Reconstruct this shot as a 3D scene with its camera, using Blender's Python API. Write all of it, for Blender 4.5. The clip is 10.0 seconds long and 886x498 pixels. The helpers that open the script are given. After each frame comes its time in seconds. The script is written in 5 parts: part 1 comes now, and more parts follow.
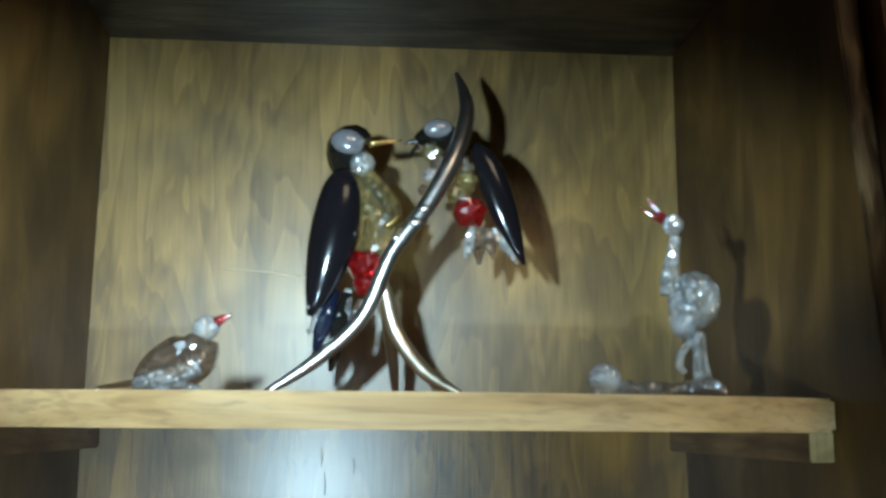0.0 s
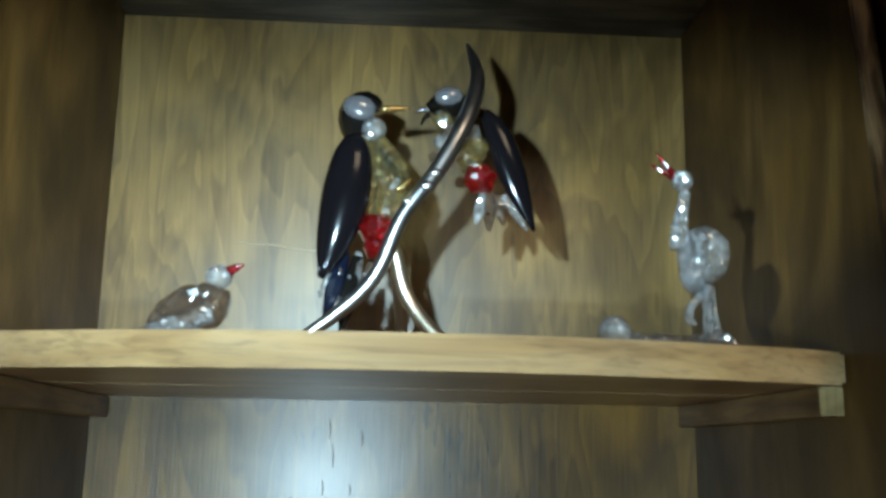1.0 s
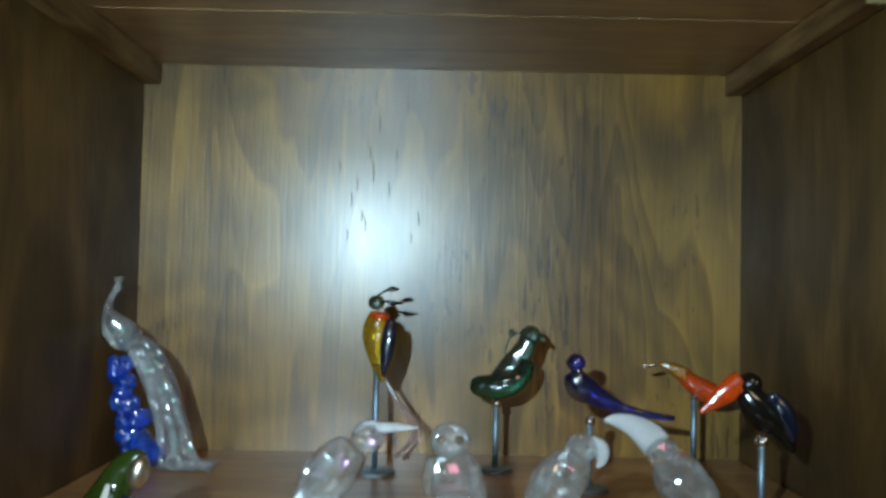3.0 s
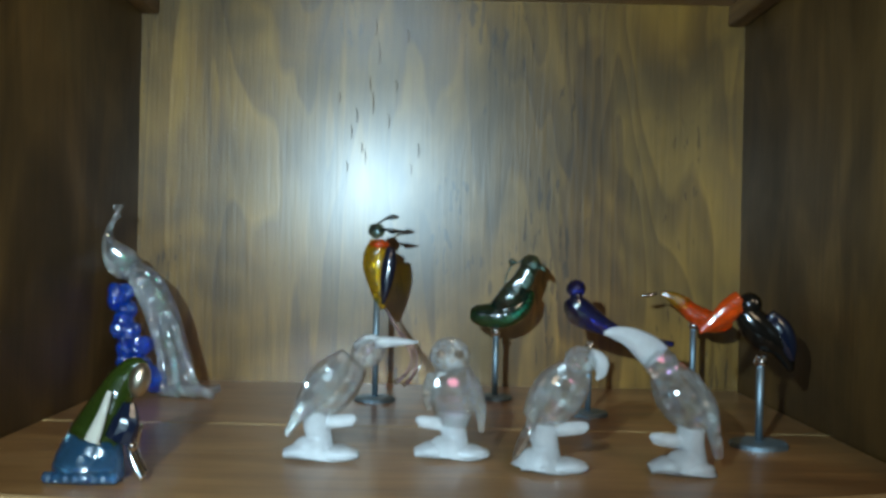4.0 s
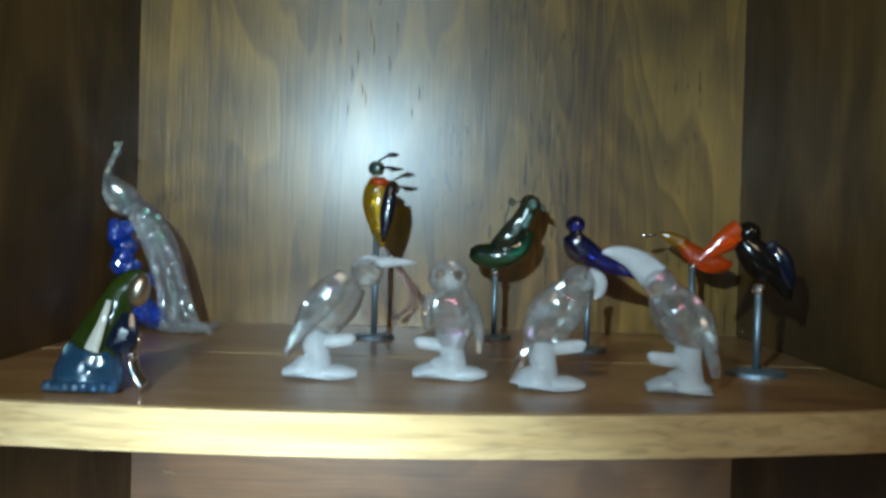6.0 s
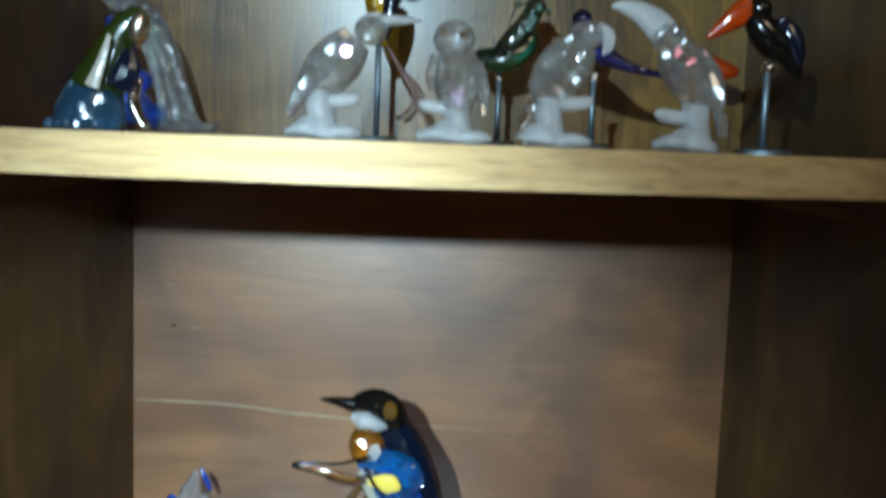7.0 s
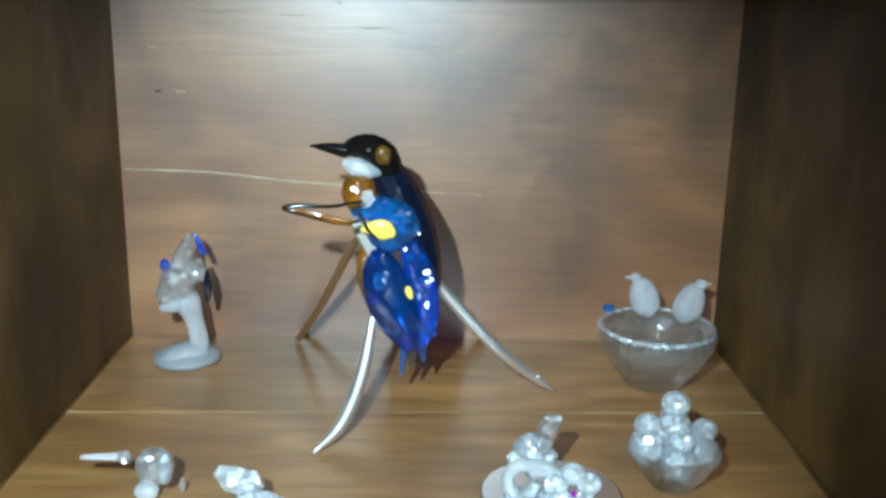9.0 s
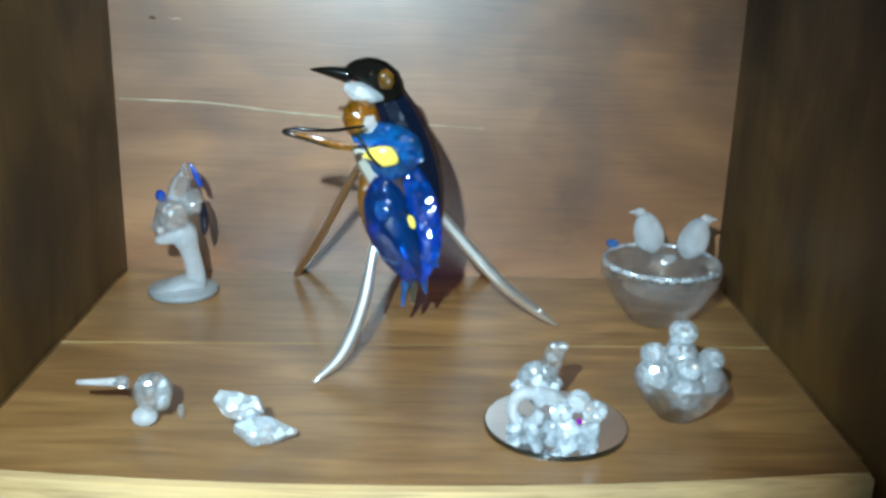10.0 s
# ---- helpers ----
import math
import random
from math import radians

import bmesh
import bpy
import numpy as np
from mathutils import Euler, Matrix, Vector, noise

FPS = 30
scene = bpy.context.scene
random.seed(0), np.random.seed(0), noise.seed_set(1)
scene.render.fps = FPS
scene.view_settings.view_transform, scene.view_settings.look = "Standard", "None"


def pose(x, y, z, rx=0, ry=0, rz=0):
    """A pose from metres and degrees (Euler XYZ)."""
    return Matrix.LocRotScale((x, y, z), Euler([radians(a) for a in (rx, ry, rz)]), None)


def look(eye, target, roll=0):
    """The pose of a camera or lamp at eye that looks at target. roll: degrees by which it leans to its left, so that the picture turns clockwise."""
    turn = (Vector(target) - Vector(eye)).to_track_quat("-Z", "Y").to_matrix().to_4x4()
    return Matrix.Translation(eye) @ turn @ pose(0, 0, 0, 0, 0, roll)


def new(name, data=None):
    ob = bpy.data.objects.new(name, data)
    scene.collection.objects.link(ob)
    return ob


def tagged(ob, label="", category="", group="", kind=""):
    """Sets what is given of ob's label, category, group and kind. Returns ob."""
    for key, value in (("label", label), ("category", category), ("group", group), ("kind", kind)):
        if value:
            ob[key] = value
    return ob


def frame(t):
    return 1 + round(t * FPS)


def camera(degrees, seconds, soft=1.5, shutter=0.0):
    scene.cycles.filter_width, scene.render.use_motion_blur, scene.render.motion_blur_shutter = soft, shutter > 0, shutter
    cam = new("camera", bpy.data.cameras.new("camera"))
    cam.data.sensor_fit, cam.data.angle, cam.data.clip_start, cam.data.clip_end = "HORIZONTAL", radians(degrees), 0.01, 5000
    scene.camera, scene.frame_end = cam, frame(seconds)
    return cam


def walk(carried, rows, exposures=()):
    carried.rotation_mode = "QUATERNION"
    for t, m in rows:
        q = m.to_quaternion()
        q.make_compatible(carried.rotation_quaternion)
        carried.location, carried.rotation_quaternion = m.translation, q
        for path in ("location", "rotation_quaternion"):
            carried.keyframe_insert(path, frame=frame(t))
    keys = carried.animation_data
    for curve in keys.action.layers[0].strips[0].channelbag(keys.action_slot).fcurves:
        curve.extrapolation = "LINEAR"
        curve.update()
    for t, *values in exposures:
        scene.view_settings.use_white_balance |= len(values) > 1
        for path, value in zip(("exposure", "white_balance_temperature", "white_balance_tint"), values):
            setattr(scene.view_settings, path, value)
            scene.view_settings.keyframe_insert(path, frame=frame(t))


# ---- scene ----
cam = camera(49.0, 10.0, soft=3.0, shutter=0.4)
PATH = [
    (0, (-0.0094, -0.5581, 0.4619), (0.0583, 0.4246, 0.6422), 0.44),
    (0.5, (-0.0125, -0.5566, 0.4470), (0.0514, 0.4224, 0.6493), 0.95),
    (1, (-0.0110, -0.5552, 0.4333), (0.0501, 0.4231, 0.6383), 0.90),
    (1.5, (-0.0155, -0.5526, 0.4039), (0.0593, 0.4314, 0.5726), 0.68),
    (2, (-0.0047, -0.5492, 0.3797), (0.0283, 0.4456, 0.4774), -0.72),
    (2.5, (-0.0025, -0.5467, 0.3544), (0.0053, 0.4518, 0.4087), 0.55),
    (3, (-0.0019, -0.5493, 0.3385), (0.0041, 0.4500, 0.3760), 1.16),
    (4.5, (-0.0014, -0.5461, 0.3171), (0.0054, 0.4537, 0.3048), 1.23),
    (5, (-0.0020, -0.5443, 0.3144), (0.0064, 0.4554, 0.3010), 1.30),
    (6.5, (0.0004, -0.5503, 0.2753), (0.0059, 0.4490, 0.2447), 1.73),
    (7, (-0.0012, -0.5489, 0.2453), (0.0103, 0.4447, 0.1343), 2.09),
    (7.5, (0.0025, -0.5521, 0.2353), (0.0109, 0.4294, 0.0450), 2.54),
    (8, (0.0069, -0.5491, 0.2103), (0.0120, 0.4259, -0.0119), 1.40),
    (8.5, (0.0049, -0.5422, 0.1994), (0.0124, 0.4290, -0.0387), 2.06),
    (9, (0.0053, -0.5372, 0.1935), (0.0150, 0.4276, -0.0693), 1.08),
    (9.5, (0.0040, -0.5353, 0.1834), (0.0155, 0.4218, -0.1048), 0.79),
    (10, (0.0004, -0.5325, 0.1770), (0.0198, 0.4202, -0.1241), 1.65),

]
walk(cam, [(t, look(eye, target, roll)) for t, eye, target, roll in PATH],
     [(0, -0.26), (1, -0.34), (1.5, -0.4), (2, -0.32), (2.5, -0.15), (3, -0.05), (4.5, -0.1), (5.5, -0.1), (6.5, -0.45), (7, -0.45), (7.5, -0.28), (8, 0.05), (8.5, 0.05), (9, 0.0), (10, 0.0)])

# ---- light: three fixed cool spots for one carried torch, an unseen warm fill lamp ----
world = bpy.data.worlds.new("world")
scene.world = world
world.use_nodes = True
world.node_tree.nodes["Background"].inputs[0].default_value = (0.9, 0.75, 0.55, 1)
world.node_tree.nodes["Background"].inputs[1].default_value = 0.02


def torch(name, place, target, watts, cone, soft_edge, wide):
    data = bpy.data.lights.new(name, "SPOT")
    data.energy, data.color = watts, (0.555, 0.84, 1.0)
    data.spot_size, data.spot_blend, data.shadow_soft_size = radians(cone), soft_edge, 0.005
    ob = new(name, data)
    ob.matrix_world = look(place, target) @ Matrix.Diagonal((wide, 1, 1, 1))
    return ob


# one carried light, split into a fixed spot for each compartment
torch("torch_light", (-0.058, -0.42, 0.526), (-0.050, 0, 0.560), 12.5, 43, 0.95, 3.3)
torch("torch_light", (-0.075, -0.60, 0.392), (-0.030, 0, 0.346), 14.0, 52, 0.95, 1.95)
torch("torch_light", (-0.066, -0.60, 0.288), (-0.040, -0.07, 0.02), 30.0, 52, 0.95, 1.1)
# unseen lamp added for warm ambient light inside the cabinet
room_fill = bpy.data.lights.new("room_light", "AREA")
room_fill.energy, room_fill.color, room_fill.size = 8.0, (1.0, 0.80, 0.55), 0.5
new("room_light", room_fill).matrix_world = look((0.5, -1.5, 1.42), (0.2, -0.6, 0.2))


# ---- materials ----
def nodes_of(name):
    m = bpy.data.materials.new(name)
    m.use_nodes = True
    return m, m.node_tree.nodes, m.node_tree.links, m.node_tree.nodes["Principled BSDF"]


def ramp(nodes, stops):
    r = nodes.new("ShaderNodeValToRGB")
    el = r.color_ramp.elements
    while len(el) < len(stops):
        el.new(0.5)
    for e, (pos, col) in zip(el, stops):
        e.position, e.color = pos, (*col, 1)
    return r


def tex_noise(nodes, links, scale3, scale=1.0, detail=4.0, distort=0.0, seed=(0, 0, 0)):
    co = nodes.new("ShaderNodeTexCoord")
    mp = nodes.new("ShaderNodeMapping")
    mp.inputs["Scale"].default_value = scale3
    mp.inputs["Location"].default_value = seed
    nz = nodes.new("ShaderNodeTexNoise")
    nz.inputs["Scale"].default_value = scale
    nz.inputs["Detail"].default_value = detail
    nz.inputs["Distortion"].default_value = distort
    links.new(co.outputs["Object"], mp.inputs["Vector"])
    links.new(mp.outputs["Vector"], nz.inputs["Vector"])
    return nz


def blend(nodes, links, kind, fac, a, b):
    mx = nodes.new("ShaderNodeMix")
    mx.data_type, mx.blend_type = "RGBA", kind
    if isinstance(fac, float):
        mx.inputs[0].default_value = fac
    else:
        links.new(fac, mx.inputs[0])
    links.new(a, mx.inputs[6])
    links.new(b, mx.inputs[7])
    return mx.outputs[2]


def wood(name, dark, mid, light, grain, rough=0.35, patch=0.5, bump=0.12, seed=(0, 0, 0), coat=0.0, figure=6.0, pores=0.0, rings=0.0, across=22.0, streaks=0.5, heart=None, gloss=1.5, bands=None, coat_rough=0.29):
    """Stained wood. grain: 0, 1 or 2, the axis along which the fibres run; rings: strength of the arched year-ring figure."""
    m, n, l, b = nodes_of(name)
    fine = [420.0] * 3
    fine[grain] = 22.0
    broad = [across] * 3
    broad[grain] = figure
    fib = tex_noise(n, l, fine, 1.0, 6, 0.6, seed)
    fig = tex_noise(n, l, broad, 1.0, 8, 1.1, seed)
    pat = tex_noise(n, l, (11, 11, 11), 1.0, 4, 0.8, (seed[1] + 3, seed[0], seed[2] + 7))
    fac = fig.outputs["Fac"]
    if rings:
        arch = [12.0] * 3
        arch[grain] = 3.2
        low = tex_noise(n, l, arch, 1.0, 1.2, 0.5, (seed[2], seed[0], seed[1] + 1.7))
        k = n.new("ShaderNodeMath")
        k.operation = "MULTIPLY"
        k.inputs[1].default_value = 95.0
        l.new(low.outputs["Fac"], k.inputs[0])
        sn = n.new("ShaderNodeMath")
        sn.operation = "SINE"
        l.new(k.outputs[0], sn.inputs[0])
        mad = n.new("ShaderNodeMath")
        mad.operation = "MULTIPLY_ADD"
        mad.inputs[1].default_value = 0.13 * rings
        l.new(sn.outputs[0], mad.inputs[0])
        l.new(fac, mad.inputs[2])
        fac = mad.outputs[0]
    base = ramp(n, [(0.36, dark), (0.5, mid), (0.63, light)])
    l.new(fac, base.inputs[0])
    streak = ramp(n, [(0.3, (0.5, 0.47, 0.45)), (0.5, (1, 1, 1)), (0.75, (1.25, 1.2, 1.1))])
    l.new(fib.outputs["Fac"], streak.inputs[0])
    stain = ramp(n, [(0.36, (0.62, 0.56, 0.50)), (0.62, (1.22, 1.06, 0.72))])
    l.new(pat.outputs["Fac"], stain.inputs[0])
    c = blend(n, l, "MULTIPLY", streaks, base.outputs[0], streak.outputs[0])
    c = blend(n, l, "MULTIPLY", patch, c, stain.outputs[0])
    if bands:
        # nested contour figure of rotary-cut veneer: (across, along, count, strength)
        wide = [bands[0]] * 3
        wide[grain] = bands[1]
        hill = tex_noise(n, l, wide, 1.0, 3.0, 0.5, (seed[2] + 2.3, seed[1], seed[0] + 0.9))
        cnt = n.new("ShaderNodeMath")
        cnt.operation = "MULTIPLY"
        cnt.inputs[1].default_value = bands[2]
        fr = n.new("ShaderNodeMath")
        fr.operation = "FRACT"
        l.new(hill.outputs["Fac"], cnt.inputs[0])
        l.new(cnt.outputs[0], fr.inputs[0])
        step = ramp(n, [(0.0, (0.66, 0.60, 0.52)), (0.45, (0.92, 0.89, 0.84)), (0.80, (1.12, 1.08, 0.98)), (0.88, (1.24, 1.20, 1.10)), (1.0, (0.66, 0.60, 0.52))])
        l.new(fr.outputs[0], step.inputs[0])
        c = blend(n, l, "MULTIPLY", bands[3], c, step.outputs[0])
    if heart:
        # darker heartwood figure round (x, z) with half-widths
        co = n.new("ShaderNodeTexCoord")
        mp = n.new("ShaderNodeMapping")
        mp.inputs["Location"].default_value = (-heart[0] / heart[2], 0, -heart[1] / heart[3])
        mp.inputs["Scale"].default_value = (1 / heart[2], 0, 1 / heart[3])
        ln = n.new("ShaderNodeVectorMath")
        ln.operation = "LENGTH"
        wob = tex_noise(n, l, (26, 26, 26), 1.0, 3, 0.3, (4.2, 0, 1.5))
        add = n.new("ShaderNodeMath")
        add.operation = "MULTIPLY_ADD"
        add.inputs[1].default_value = 1.1
        l.new(co.outputs["Object"], mp.inputs["Vector"])
        l.new(mp.outputs["Vector"], ln.inputs[0])
        l.new(wob.outputs["Fac"], add.inputs[0])
        l.new(ln.outputs["Value"], add.inputs[2])
        inner = ramp(n, [(0.0, (0.78, 0.70, 0.62)), (0.70, (0.62, 0.54, 0.46)), (0.76, (1, 1, 1))])
        half = n.new("ShaderNodeMath")
        half.operation = "MULTIPLY"
        half.inputs[1].default_value = 0.5
        l.new(add.outputs[0], half.inputs[0])
        l.new(half.outputs[0], inner.inputs[0])
        c = blend(n, l, "MULTIPLY", 0.55, c, inner.outputs[0])
    if pores:
        holes = [380.0] * 3
        holes[grain] = 70.0
        pr = tex_noise(n, l, holes, 1.0, 2, 0.0, seed)
        zone = tex_noise(n, l, (22, 22, 10), 1.0, 2, 0.0, (1.3, 5.1, 0.4))
        mul = n.new("ShaderNodeMath")
        mul.operation = "MULTIPLY"
        l.new(pr.outputs["Fac"], mul.inputs[0])
        l.new(zone.outputs["Fac"], mul.inputs[1])
        spots = ramp(n, [(0.36, (1, 1, 1)), (0.40, (0.25, 0.22, 0.2))])
        l.new(mul.outputs[0], spots.inputs[0])
        c = blend(n, l, "MULTIPLY", pores, c, spots.outputs[0])
    l.new(c, b.inputs["Base Color"])
    rr = ramp(n, [(0.3, (rough + 0.12,) * 3), (0.7, (rough - 0.05,) * 3)])
    l.new(pat.outputs["Fac"], rr.inputs[0])
    l.new(rr.outputs[0], b.inputs["Roughness"])
    bp = n.new("ShaderNodeBump")
    bp.inputs["Strength"].default_value, bp.inputs["Distance"].default_value = bump, 0.002
    l.new(fib.outputs["Fac"], bp.inputs["Height"])
    l.new(bp.outputs[0], b.inputs["Normal"])
    sheen = n.new("ShaderNodeBump")
    sheen.inputs["Strength"].default_value, sheen.inputs["Distance"].default_value = bump * 0.35, 0.002
    l.new(fig.outputs["Fac"], sheen.inputs["Height"])
    l.new(sheen.outputs[0], b.inputs["Coat Normal"])
    b.inputs["Coat Weight"].default_value, b.inputs["Coat Roughness"].default_value = coat, coat_rough
    b.inputs["Specular IOR Level"].default_value = 0.22
    b.inputs["Coat IOR"].default_value = gloss
    return m


def glass(name, color, rough=0.0, ior=1.54, transmission=1.0, coat=0.0, cut=0.0, cells=330.0, film=0.0, clear=0.0, glint=0.0):
    """Glass or crystal; cut: how far its small ground facets tilt."""
    m, n, l, b = nodes_of(name)
    nz = tex_noise(n, l, (160, 160, 160) if rough > 0.3 else (60, 60, 60), 1.0, 3)
    tone = ramp(n, [(0.35, tuple((0.82 if rough > 0.3 else 0.88) * c for c in color)), (0.62, color)])
    l.new(nz.outputs["Fac"], tone.inputs[0])
    l.new(tone.outputs[0], b.inputs["Base Color"])
    b.inputs["Roughness"].default_value = rough
    b.inputs["IOR"].default_value = ior
    b.inputs["Transmission Weight"].default_value = transmission
    b.inputs["Coat Weight"].default_value = coat
    b.inputs["Thin Film Thickness"].default_value, b.inputs["Thin Film IOR"].default_value = film, 1.75
    b.inputs["Coat Roughness"].default_value = 0.18 if cut else 0.08
    b.inputs["Coat IOR"].default_value = 2.5 if cut else 1.5
    if rough > 0.3:
        rel = tex_noise(n, l, (330, 330, 330), 1.0, 4)
        bp = n.new("ShaderNodeBump")
        bp.inputs["Strength"].default_value, bp.inputs["Distance"].default_value = 0.5, 0.001
        l.new(rel.outputs["Fac"], bp.inputs["Height"])
        l.new(bp.outputs[0], b.inputs["Normal"])
    if cut:
        co = n.new("ShaderNodeTexCoord")
        vo = n.new("ShaderNodeTexVoronoi")
        vo.inputs["Scale"].default_value = cells
        l.new(co.outputs["Object"], vo.inputs["Vector"])
        mad = n.new("ShaderNodeVectorMath")
        mad.operation = "MULTIPLY_ADD"
        mad.inputs[1].default_value = (cut, cut, cut)
        off = n.new("ShaderNodeVectorMath")
        off.operation = "SUBTRACT"
        off.inputs[1].default_value = (0.5, 0.5, 0.5)
        geo = n.new("ShaderNodeNewGeometry")
        unit = n.new("ShaderNodeVectorMath")
        unit.operation = "NORMALIZE"
        l.new(vo.outputs["Color"], off.inputs[0])
        l.new(off.outputs[0], mad.inputs[0])
        l.new(geo.outputs["Normal"], mad.inputs[2])
        l.new(mad.outputs[0], unit.inputs[0])
        l.new(unit.outputs[0], b.inputs["Coat Normal"])
        # whiter facet cells imitate cut faces that catch the light
        if glint:
            lit = ramp(n, [(0.25, (transmission,) * 3), (0.60, (1 - 0.4 * glint,) * 3), (0.90, (1 - glint,) * 3)])
            sep = n.new("ShaderNodeSeparateColor")
            l.new(vo.outputs["Color"], sep.inputs[0])
            l.new(sep.outputs[1], lit.inputs[0])
            l.new(lit.outputs[0], b.inputs["Transmission Weight"])
        if cut > 0.45:
            mad2 = n.new("ShaderNodeVectorMath")
            mad2.operation = "MULTIPLY_ADD"
            mad2.inputs[1].default_value = (cut * 0.3,) * 3
            unit2 = n.new("ShaderNodeVectorMath")
            unit2.operation = "NORMALIZE"
            l.new(off.outputs[0], mad2.inputs[0])
            l.new(geo.outputs["Normal"], mad2.inputs[2])
            l.new(mad2.outputs[0], unit2.inputs[0])
            l.new(unit2.outputs[0], b.inputs["Normal"])
    if clear:
        # part plain transparent, added to brighten the crystal and lighten its shadow
        thru = n.new("ShaderNodeBsdfTransparent")
        thru.inputs["Color"].default_value = (*[min(1.0, 0.12 + 0.95 * c) for c in color], 1)
        mix = n.new("ShaderNodeMixShader")
        mix.inputs[0].default_value = clear
        l.new(b.outputs[0], mix.inputs[1])
        l.new(thru.outputs[0], mix.inputs[2])
        l.new(mix.outputs[0], n["Material Output"].inputs["Surface"])
    return m


def metal(name, color, rough=0.15, wear=0.1):
    m, n, l, b = nodes_of(name)
    nz = tex_noise(n, l, (150, 150, 150), 1.0, 3)
    rr = ramp(n, [(0.3, (rough,) * 3), (0.75, (rough + wear,) * 3)])
    l.new(nz.outputs["Fac"], rr.inputs[0])
    l.new(rr.outputs[0], b.inputs["Roughness"])
    b.inputs["Base Color"].default_value = (*color, 1)
    b.inputs["Metallic"].default_value = 1.0
    return m


def paint(name, color, rough=0.8):
    m, n, l, b = nodes_of(name)
    nz = tex_noise(n, l, (3, 3, 3), 1.0, 5)
    tone = ramp(n, [(0.3, tuple(0.8 * c for c in color)), (0.7, color)])
    l.new(nz.outputs["Fac"], tone.inputs[0])
    l.new(tone.outputs[0], b.inputs["Base Color"])
    b.inputs["Roughness"].default_value = rough
    return m


M_BACK1 = wood("plywood_upper", (0.140, 0.084, 0.024), (0.212, 0.132, 0.040), (0.30, 0.190, 0.064), 2, 0.40, 0.6, 0.08, (0.3, 0, 2.2), 0.8, 6.0, 0.0, 0.2, 24.0, 0.35, None, 1.6, (20.0, 4.0, 11.0, 0.6), 0.40)
M_BACK2 = wood("plywood_middle", (0.125, 0.068, 0.014), (0.190, 0.106, 0.022), (0.27, 0.155, 0.035), 2, 0.38, 0.75, 0.16, (5.3, 0, 0.7), 0.6, 5.0, 0.7, 0.3, 17.0, 0.35, (0.086, 1.20, 0.020, 0.13), 1.6, (15.0, 2.6, 12.0, 0.8))
M_BACK3 = wood("plywood_lower", (0.235, 0.106, 0.052), (0.312, 0.148, 0.074), (0.40, 0.198, 0.104), 0, 0.40, 0.7, 0.16, (1.1, 0, 4.4), 0.9, 3.5, 0.0, 0.12, 14.0, 0.35, (0.125, 0.985, 0.080, 0.085), 1.95, (9.0, 4.0, 5.0, 0.36), 0.37)
M_SIDE = wood("dark_stained_wood", (0.062, 0.032, 0.0085), (0.090, 0.048, 0.0130), (0.125, 0.068, 0.020), 2, 0.55, 0.7, 0.10, (2.1, 3.3, 0.2), 0.1, 8.0, 0.0, 0.2, 18.0, 0.3)
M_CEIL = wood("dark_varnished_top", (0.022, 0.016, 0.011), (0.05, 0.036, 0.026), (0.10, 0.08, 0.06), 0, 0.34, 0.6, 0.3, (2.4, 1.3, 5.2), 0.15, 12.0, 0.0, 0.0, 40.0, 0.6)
M_SHELF = wood("brown_shelf_wood", (0.230, 0.113, 0.044), (0.292, 0.149, 0.058), (0.365, 0.194, 0.080), 0, 0.36, 0.5, 0.06, (7.1, 1.3, 0.2), 0.6, 7.0, 0.0, 0.15, 36.0, 0.42, None, 1.5, (30.0, 4.0, 6.0, 0.22))
M_EDGE = wood("pale_edge_wood", (0.52, 0.32, 0.145), (0.62, 0.40, 0.195), (0.69, 0.465, 0.245), 0, 0.45, 0.25, 0.08, (3.1, 0.3, 1.2), 0.0, 5.0, 0.0, 0.0, 60.0, 0.5)
M_CLEAT = wood("cleat_wood", (0.09, 0.045, 0.016), (0.17, 0.09, 0.034), (0.26, 0.15, 0.06), 1, 0.45, 0.5, 0.12, (4.1, 2.3, 1.2), 0.0, 8.0, 0.0, 0.0, 40.0, 0.6)
M_END = wood("end_grain", (0.24, 0.17, 0.08), (0.34, 0.25, 0.12), (0.44, 0.33, 0.17), 2, 0.6, 0.4, 0.2, (1.1, 0.3, 1.2), 0.0, 40.0)
M_SEAM = wood("pale_seam", (0.3, 0.2, 0.1), (0.46, 0.33, 0.17), (0.6, 0.45, 0.25), 0, 0.5, 0.6, 0.1, (1.9, 0.3, 3.2), 0.0, 6.0)
M_SCRATCH = wood("bare_wood_scratch", (0.36, 0.30, 0.22), (0.52, 0.44, 0.33), (0.66, 0.58, 0.46), 0, 0.6, 0.6, 0.1, (2.9, 0.3, 3.2), 0.0, 30.0)
M_STILE = wood("red_brown_stile", (0.05, 0.022, 0.010), (0.10, 0.045, 0.02), (0.15, 0.075, 0.035), 2, 0.4, 0.5, 0.15, (8.1, 0.3, 1.2), 0.0, 4.0)
M_TRIM = wood("worn_edge_trim", (0.03, 0.018, 0.009), (0.08, 0.052, 0.028), (0.22, 0.17, 0.11), 2, 0.5, 0.9, 0.4, (6.1, 0.7, 0.2), 0.0, 16.0, 0.0, 0.0, 90.0, 0.7)
M_CLEAR = glass("clear_crystal", (0.93, 0.97, 1.0), 0.0, 1.50, 0.94, 1.0, 1.25, 560.0, glint=0.32, clear=0.28)
M_PURE = glass("clear_blown_glass", (0.90, 0.93, 1.0), 0.04, 1.44, 0.95, 1.0, 1.1, 300.0, 520.0, glint=0.2, clear=0.34)
M_BOWL = glass("bowl_crystal", (0.95, 0.98, 1.0), 0.0, 1.45, 0.95, 0.9, 0.3, 130.0, clear=0.52)
